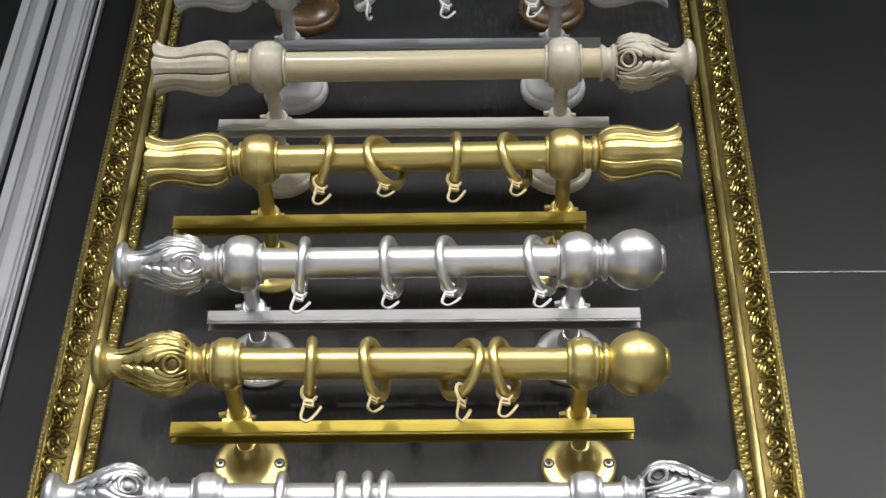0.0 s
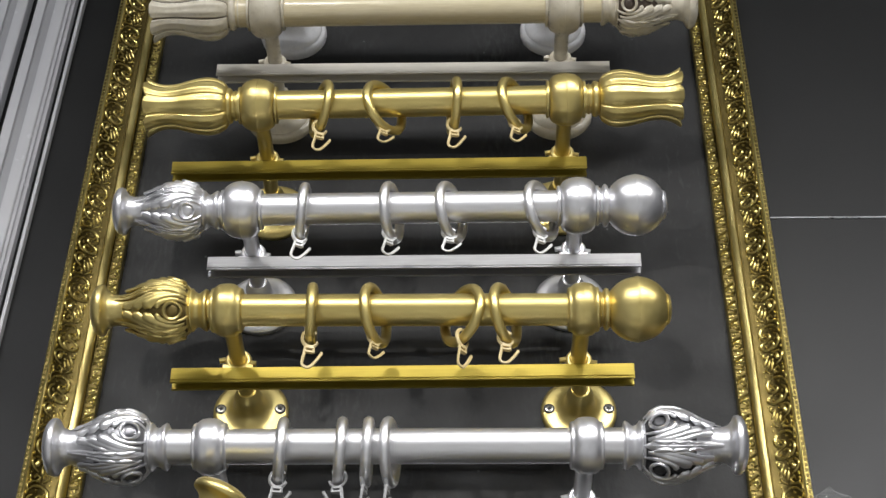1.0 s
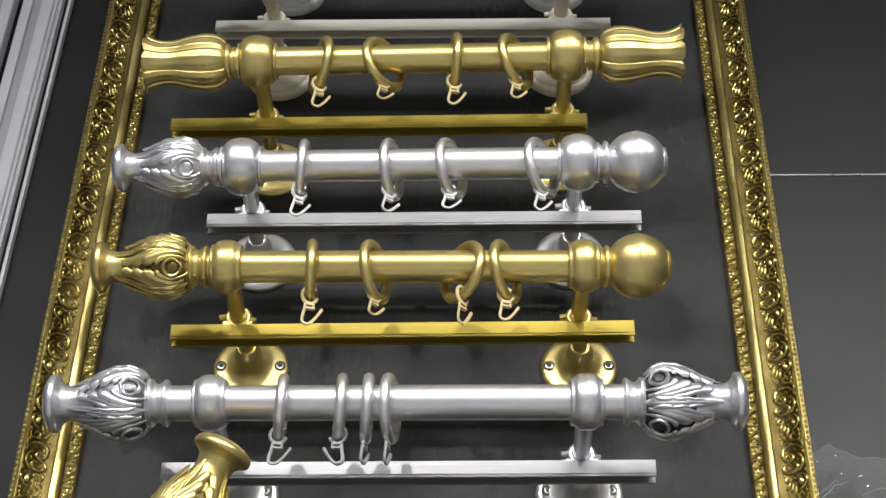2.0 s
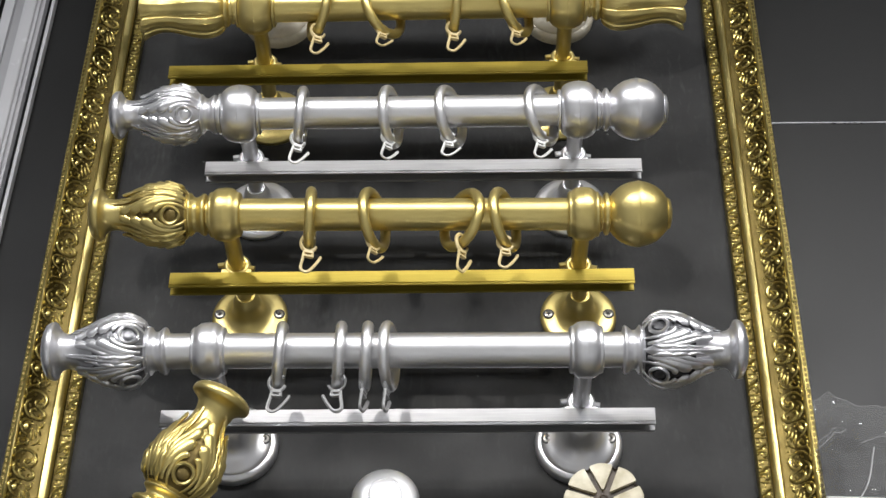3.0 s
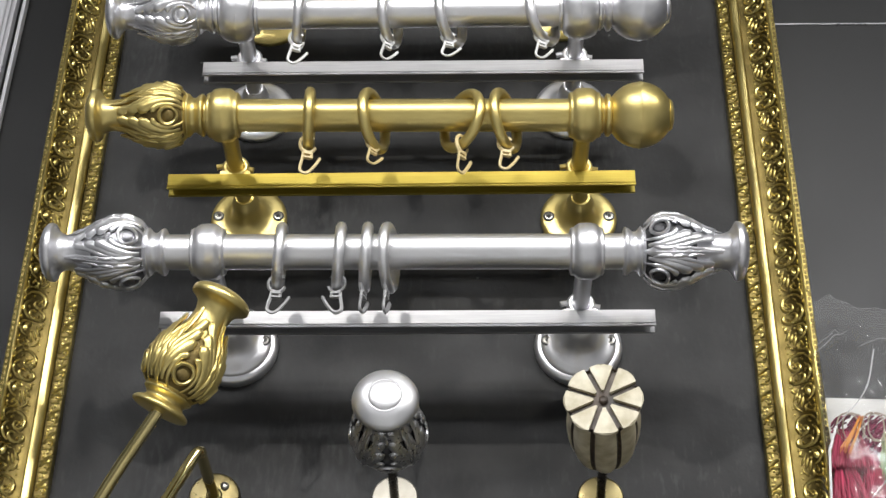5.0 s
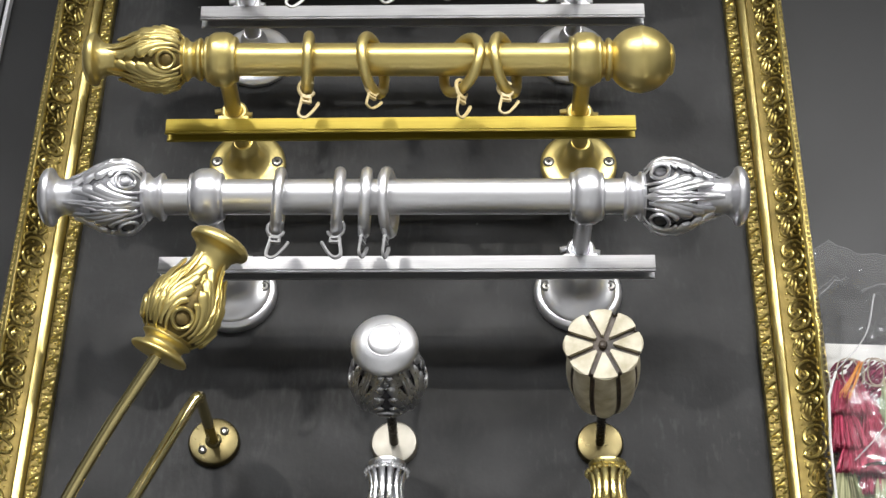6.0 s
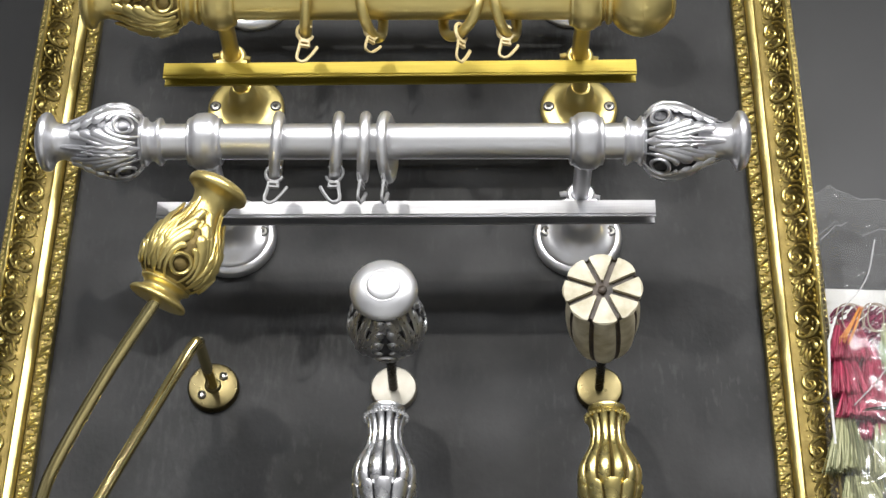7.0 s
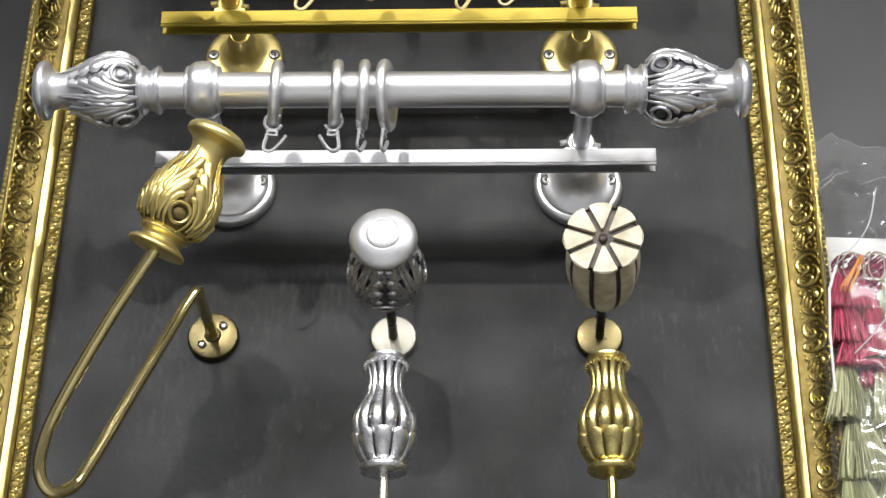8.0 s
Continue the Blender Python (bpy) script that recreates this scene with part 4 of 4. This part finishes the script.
def star_knob(parent, m, mat, groove):
    """Eight fat ribs that end in a flat face cut like a star."""
    prof = rounded([(-0.030, 0.006), (-0.027, 0.0125), (-0.016, 0.0190), (0.000, 0.0238), (0.016, 0.0254), (0.032, 0.0254), (0.044, 0.0242), (0.051, 0.0236), (0.056, 0.0254), (0.0592, 0.0270), (0.0600, 0.0264)], 3)
    seg = 128

    def near(th):
        q = (th / (2 * math.pi) * 8 + 0.467) % 1.0
        return abs(q - 0.5) * 2

    def ripple(a, th, r):
        q = near(th)
        return r * (0.89 if q > 0.83 else 1.0 - 0.06 * (q / 0.83) ** 2)

    def paint(i, k):
        return 1 if near(2 * math.pi * (k + 0.5) / seg) > 0.82 else 0

    s = Shape().lathe(prof, m, seg, ripple, paint, False)
    s.lathe([(0.0575, 0.0250), (0.0572, 0.0)], m, 48, None, 1, False)
    wedges = []
    for k in range(8):
        a0, a1 = radians(24 + 45 * k), radians(24 + 45 * (k + 1))
        w = 0.0020 + 0.0003 * math.sin(5.0 * k)
        pts = [(r, a0 + math.asin(w / r)) for r in (0.0068, 0.012, 0.019, 0.0254)]
        pts += [(0.0260, a0 + (a1 - a0) * q / 6) for q in range(1, 6)]
        pts += [(r, a1 - math.asin(w / r)) for r in (0.0254, 0.019, 0.012, 0.0068)]
        wedges.append(Shape().extrude([(-r * math.cos(a), -r * math.sin(a)) for r, a in pts], lambda u, v, q: m @ Vector((q, u, v)), 0.0570, 0.0604))
    s.lathe([(0.056, 0.0030), (0.0600, 0.0030), (0.0606, 0.0022), (0.0592, 0.0)], m, 16, None, 1)
    knob = part("knob", s, [mat, groove], parent, "fluted cream knob with a star-cut face", 30)
    for wedge in wedges:
        part("wedge", wedge, mat, knob)
    return knob


star_knob(hook3, Matrix.Translation((0.003, 0, 0)) @ pose(0, 0, 0, 0, 0, -94) @ Matrix.Translation((0.104, 0, 0)), CREAM_AGED, PATINA_CREAM)

VASE = [(0.0, 0.0), (0.0002, 0.0120), (0.0014, 0.0152), (0.0034, 0.0158), (0.0052, 0.0150), (0.0066, 0.0128), (0.0080, 0.0130)]
VASE_BODY = [(0.008, 0.0115), (0.01182, 0.013), (0.01946, 0.0165), (0.02519, 0.02), (0.03092, 0.0217), (0.03665, 0.0214), (0.04238, 0.0194), (0.04811, 0.0162), (0.05384, 0.0132), (0.06243, 0.0117), (0.07007, 0.0126), (0.07437, 0.0142)]
VASE_TOP = [(0.07437, 0.0135), (0.07628, 0.013), (0.07791, 0.0116), (0.07867, 0.0122), (0.08058, 0.0126), (0.08211, 0.0118), (0.08268, 0.006), (0.08287, 0)]


def fluted_holdback(x, metal, dark, rod_mat, label):
    """A fluted vase finial that stands on a rod; the rod bends back to its plate on the board."""
    y, z = -0.130, 1.665
    t = thing("curtain_holdback", (x, 0, 1.560), label, "holdback", "fluted holdbacks on the board")
    base_plate(t, rod_mat)
    zz = z - 1.560
    part("rod", Shape().tube(smooth_path([(0, -0.004, 0), (0, -0.06, 0), (0, y + 0.03, 0), (0, y + 0.008, 0.008), (0, y, 0.03), (0, y, zz + 0.004)], 6), 0.0036, 14), rod_mat, t)
    m = axis_pose((0, y, zz), (0, y, zz + 1))
    fin = part("finial", Shape().lathe(rounded(VASE, 3), m, 36), metal, t)
    part("cap", Shape().lathe(rounded(VASE_TOP, 3), m, 36), metal, fin)
    n = 12

    def ripple(a, th, r):
        q = (th / (2 * math.pi) * n) % 1.0
        return r * (0.79 + 0.19 * abs(math.sin(math.pi * q)) ** 0.5)

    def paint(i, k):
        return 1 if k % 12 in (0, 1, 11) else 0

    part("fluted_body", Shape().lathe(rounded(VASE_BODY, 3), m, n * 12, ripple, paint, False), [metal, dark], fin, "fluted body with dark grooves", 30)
    cup = [(0.0066, 0.0130), (0.0085, 0.0156), (0.013, 0.0184), (0.019, 0.0207), (0.0240, 0.0219), (0.0252, 0.0216), (0.0250, 0.0206), (0.0236, 0.0180)]

    def cup_ripple(a, th, r):
        q = (th / (2 * math.pi) * 10 + 0.5) % 1.0
        return r * (0.84 + 0.16 * abs(math.sin(math.pi * q)) ** 0.4)

    def cup_shift(a, th):
        q = (th / (2 * math.pi) * 10 + 0.5) % 1.0
        return -0.004 * max(0.0, (a - 0.012) / 0.0125) * abs(2 * q - 1) ** 4

    s = Shape().lathe(rounded(cup, 2), m, 160, cup_ripple, lambda i, k: 1 if (k + 8) % 16 in (0, 15) else 0, False, cup_shift)
    part("petal_cup", s, [metal, dark], fin, "row of cast petals")
    s = Shape()
    for k in range(26):
        th = radians(k * 360 / 26)
        s.blob(m @ Vector((0.0749, -0.0140 * math.cos(th), -0.0140 * math.sin(th))), ((0.0016, 0, 0), (0, 0.0018, 0), (0, 0, 0.0018)), 0, 6)
    part("bead_ring", s, metal, fin, "ring of small beads")
    return t


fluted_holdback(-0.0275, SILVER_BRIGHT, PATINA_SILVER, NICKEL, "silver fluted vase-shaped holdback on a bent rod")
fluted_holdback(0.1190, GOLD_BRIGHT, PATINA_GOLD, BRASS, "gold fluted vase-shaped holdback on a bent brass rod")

# ---- beside the frame ----
PROFILE = [(0, 0), (0, 0.013), (0.001, 0.0142), (0.010, 0.0142), (0.0104, 0.0096), (0.0196, 0.0096), (0.020, 0.0142), (0.0305, 0.0142), (0.0315, 0.013),
           (0.0315, 0.0105), (0.0335, 0.0105), (0.0335, 0.0120), (0.0348, 0.0120), (0.0348, 0.0075), (0.0372, 0.0075), (0.0372, 0.0090), (0.0386, 0.0090), (0.0386, 0.0)]
for x, w, ribs in ((-0.4410, 1.0, True), (-0.4800, 0.94, False)):
    t = thing("curtain_track", (x, WALL - 0.0045, 1.9), "long white ceiling curtain track stood upright on the wall", "curtain track", "white tracks on the wall")
    t.rotation_euler = (0, 0.0265, 0)
    outline = PROFILE if ribs else PROFILE[:9] + [(0.0315, 0.0)]
    part("channel", Shape().extrude([(u * w, v) for u, v in outline], lambda u, v, q: (u, -v, q), 0.0, 1.15), WHITE_TRACK, t)
    # Added strip: its grey stands for the shade inside the slot.
    part("slot_shade_strip", Shape().box((0.0108 * w, -0.0108, 0.0), (0.0192 * w, -0.0097, 1.15)), SLOT_SHADE, t, "grey strip added for the shade in the slot")
    if ribs:
        part("side_fin", Shape().box((0.0440, -0.0075, 0.0), (0.0470, 0, 1.15)), WHITE_TRACK, t)
t = thing("shelf_edge", (-0.60, WALL - 0.0045, 2.602), "narrow red plastic strip on the wall", "trim")
part("strip", Shape().box((-0.13, -0.006, -0.005), (0.128, 0, 0.005)), RED, t)


# ---- the bag of tassel trim ----
def tassel(parent, x, y, z, h, w, mat, rng, lean=0.0, count=90):
    """A hank of hanging threads, bound at the top."""
    s = Shape()
    for k in range(count):
        a = rng.uniform(-1, 1)
        d = rng.uniform(-1, 1)
        top = (x + 0.45 * w * a, y + 0.002 * d, z)
        mid = (x + w * a * 0.8 + lean * 0.5 * h, y + 0.006 * d - 0.003, z - h * 0.5)
        end = (x + w * a + lean * h + rng.uniform(-0.002, 0.002), y + 0.008 * d - 0.003, z - h * rng.uniform(0.9, 1.0))
        s.tube(smooth_path([top, mid, end], 3), 0.00036, 3)
    return part("tassel", s, mat, parent)


bag = thing("trim_package", (0.293, WALL - 0.0045, 1.46), "clear plastic bag of crimson and green tassel trim on the wall", "package")
bag.rotation_euler = (0, radians(2.0), 0)
rng = random.Random(5)
part("card", Shape().box((-0.003, -0.006, 0.10), (0.16, -0.001, 0.447)), PAPER, bag, "white backing card")
FACE = -0.036
for k in range(8):
    cx, z = 0.006 + 0.019 * k, 0.404 + 0.001 * (k % 2)
    s = Shape()
    for q in range(2):
        s.tube([(cx + (0.0105 - 0.0045 * q) * math.cos(a), FACE - 0.005 - 0.001 * math.sin(3 * a), z + (0.0125 - 0.001 * q) * math.sin(a)) for a in (g * math.pi / 12 for g in range(24))], 0.0006, 6, True)
    part("cord_loop", s, CORD, bag, "beige looped cord")
    s = Shape()
    for q in range(70):
        a, c = rng.uniform(-0.010, 0.011), rng.uniform(-0.018, 0.010)
        s.tube([(cx + a - 0.004, FACE, z + c - 0.004), (cx + a, FACE - 0.003, z + c), (cx + a + 0.004, FACE, z + c + 0.003)], 0.0008, 5)
    part("braid", s, BURGUNDY, bag, "burgundy braid")
ROWS = [(0.004, 0.404, 0.036, 0.016, MAGENTA, 0.0), (0.035, 0.402, 0.046, 0.012, OLIVE, 0.05), (0.066, 0.402, 0.046, 0.014, MAGENTA, 0), (0.097, 0.400, 0.05, 0.014, OLIVE, 0),
        (-0.001, 0.376, 0.036, 0.013, MAGENTA, 0.05), (0.021, 0.372, 0.038, 0.012, MAGENTA, 0.1), (0.060, 0.366, 0.044, 0.014, OLIVE, 0), (0.092, 0.364, 0.05, 0.016, MAGENTA, 0),
        (0.006, 0.350, 0.028, 0.016, MAGENTA, 0.0), (0.036, 0.354, 0.032, 0.022, MAGENTA, -0.25), (0.074, 0.345, 0.040, 0.018, MAGENTA, 0)]
for row in range(5):
    z = 0.324 - 0.041 * row
    for col in range(4):
        ROWS.append((-0.003 + 0.029 * col + 0.006 * (row % 2), z - 0.004 * ((row + col) % 2), 0.044, 0.0135 + 0.003 * ((row * 2 + col) % 3), OLIVE, (-0.08, 0.05, 0.12, 0.0)[(row + col) % 4]))
for x, z, h, w, mat, lean in ROWS:
    tassel(bag, x, FACE, z, h, w, mat, rng, lean, 260)
    tassel(bag, x + 0.014, FACE + 0.006, z - 0.014, h, w * 0.9, mat, rng, 0.0, 110)
tassel(bag, 0.014, FACE - 0.007, 0.412, 0.034, 0.004, ORANGE, rng, -0.45, 16)
tassel(bag, 0.034, FACE - 0.007, 0.285, 0.040, 0.002, MAGENTA, rng, 0.05, 10)
part("clasp", Shape().tube([(0.006, FACE - 0.008, 0.326), (0.018, FACE - 0.010, 0.3285), (0.030, FACE - 0.010, 0.3285), (0.040, FACE - 0.008, 0.326)], 0.0016, 8), DARK_METAL, bag, "dark bent metal clasp")
part("seam_strip", Shape().tube([(-0.0135, FACE - 0.009, 0.300), (-0.0145, FACE - 0.010, 0.345), (-0.0125, FACE - 0.010, 0.382), (-0.006, FACE - 0.010, 0.402)], 0.0011, 6, False, 0, 0.5), WHITE_PLASTIC, bag, "white welded edge of the bag")
for pts in (((-0.006, FACE - 0.011, 0.402), (0.018, FACE - 0.012, 0.432), (0.028, FACE - 0.012, 0.468)), ((0.002, FACE - 0.011, 0.330), (0.022, FACE - 0.013, 0.352), (0.050, FACE - 0.013, 0.392))):
    part("fold", Shape().tube(smooth_path(pts, 5), 0.0008, 5, False, 0, 0.4), FOLD_GLINT, bag, "pale crease in the film")
s = Shape()
NX, NZ = 40, 130
for j in range(NZ + 1):
    for i in range(NX + 1):
        u, v = i / NX, j / NZ
        x, z = -0.016 + 0.183 * u, 0.09 + 0.438 * v
        edge = min(1.0, 10 * u, 10 * (1 - u), 9 * (1 - v), 14 * v)
        up = max(0.0, v - 0.66) / 0.34
        crease = abs(noise.noise(Vector((x * 52 + 0.6 * z * 30, 3.0, z * 46)))) * 0.011 + abs(noise.noise(Vector((x * 130 - 60 * z, 9.0, z * 120)))) * 0.005
        top = (0.010 * math.exp(-((u - 0.10) / 0.07) ** 2) - 0.012 + 0.005 * noise.noise(Vector((x * 170, 1.0, 0.0)))) * max(0.0, v - 0.8) * 5
        crease += 0.016 * abs(noise.noise(Vector((x * 170, 5.0, z * 170)))) * math.exp(-((u - 0.12) / 0.16) ** 2) * max(0.0, v - 0.82) * 5
        s.v.append((x, -0.028 - 0.020 * edge + crease * (0.16 + 1.9 * up) * edge, z + top))
for j in range(NZ):
    for i in range(NX):
        a = j * (NX + 1) + i
        s.f.append((a, a + 1, a + NX + 2, a + NX + 1))
        s.m.append(0)
grid = list(s.v)
part("film", s, FILM, bag, "crinkled clear plastic film", 20)


def on_film(path, radius):
    """A pale tube along given steps of the film's grid, painting a crease's glint."""
    pts = []
    for i, j in path:
        p = grid[min(max(j, 0), NZ) * (NX + 1) + min(max(i, 0), NX)]
        pts.append((p[0], p[1] - 0.0006, p[2]))
    part("crease", Shape().tube(pts, radius, 4, False, 0, 0.5), FOLD_GLINT, bag)


# Highlights on the film's edges and crumples, drawn as thin pale tubes.
on_film([(i, NZ) for i in range(NX + 1)], 0.00012)
on_film([(0, j) for j in range(96, NZ + 1)], 0.0003)
for k in range(12):
    i, j = rng.randrange(0, 26), rng.randrange(98, 129)
    di, dj = rng.choice(((1, 0), (1, 1), (1, -1), (1, 1))), rng.choice((0, 1, -1))
    path = [(i, j)]
    for q in range(rng.randrange(3, 9)):
        i, j = i + di[0], j + di[1] + (dj if q % 2 else 0)
        path.append((i, min(j, NZ)))
    on_film(path, rng.uniform(0.00015, 0.0003))
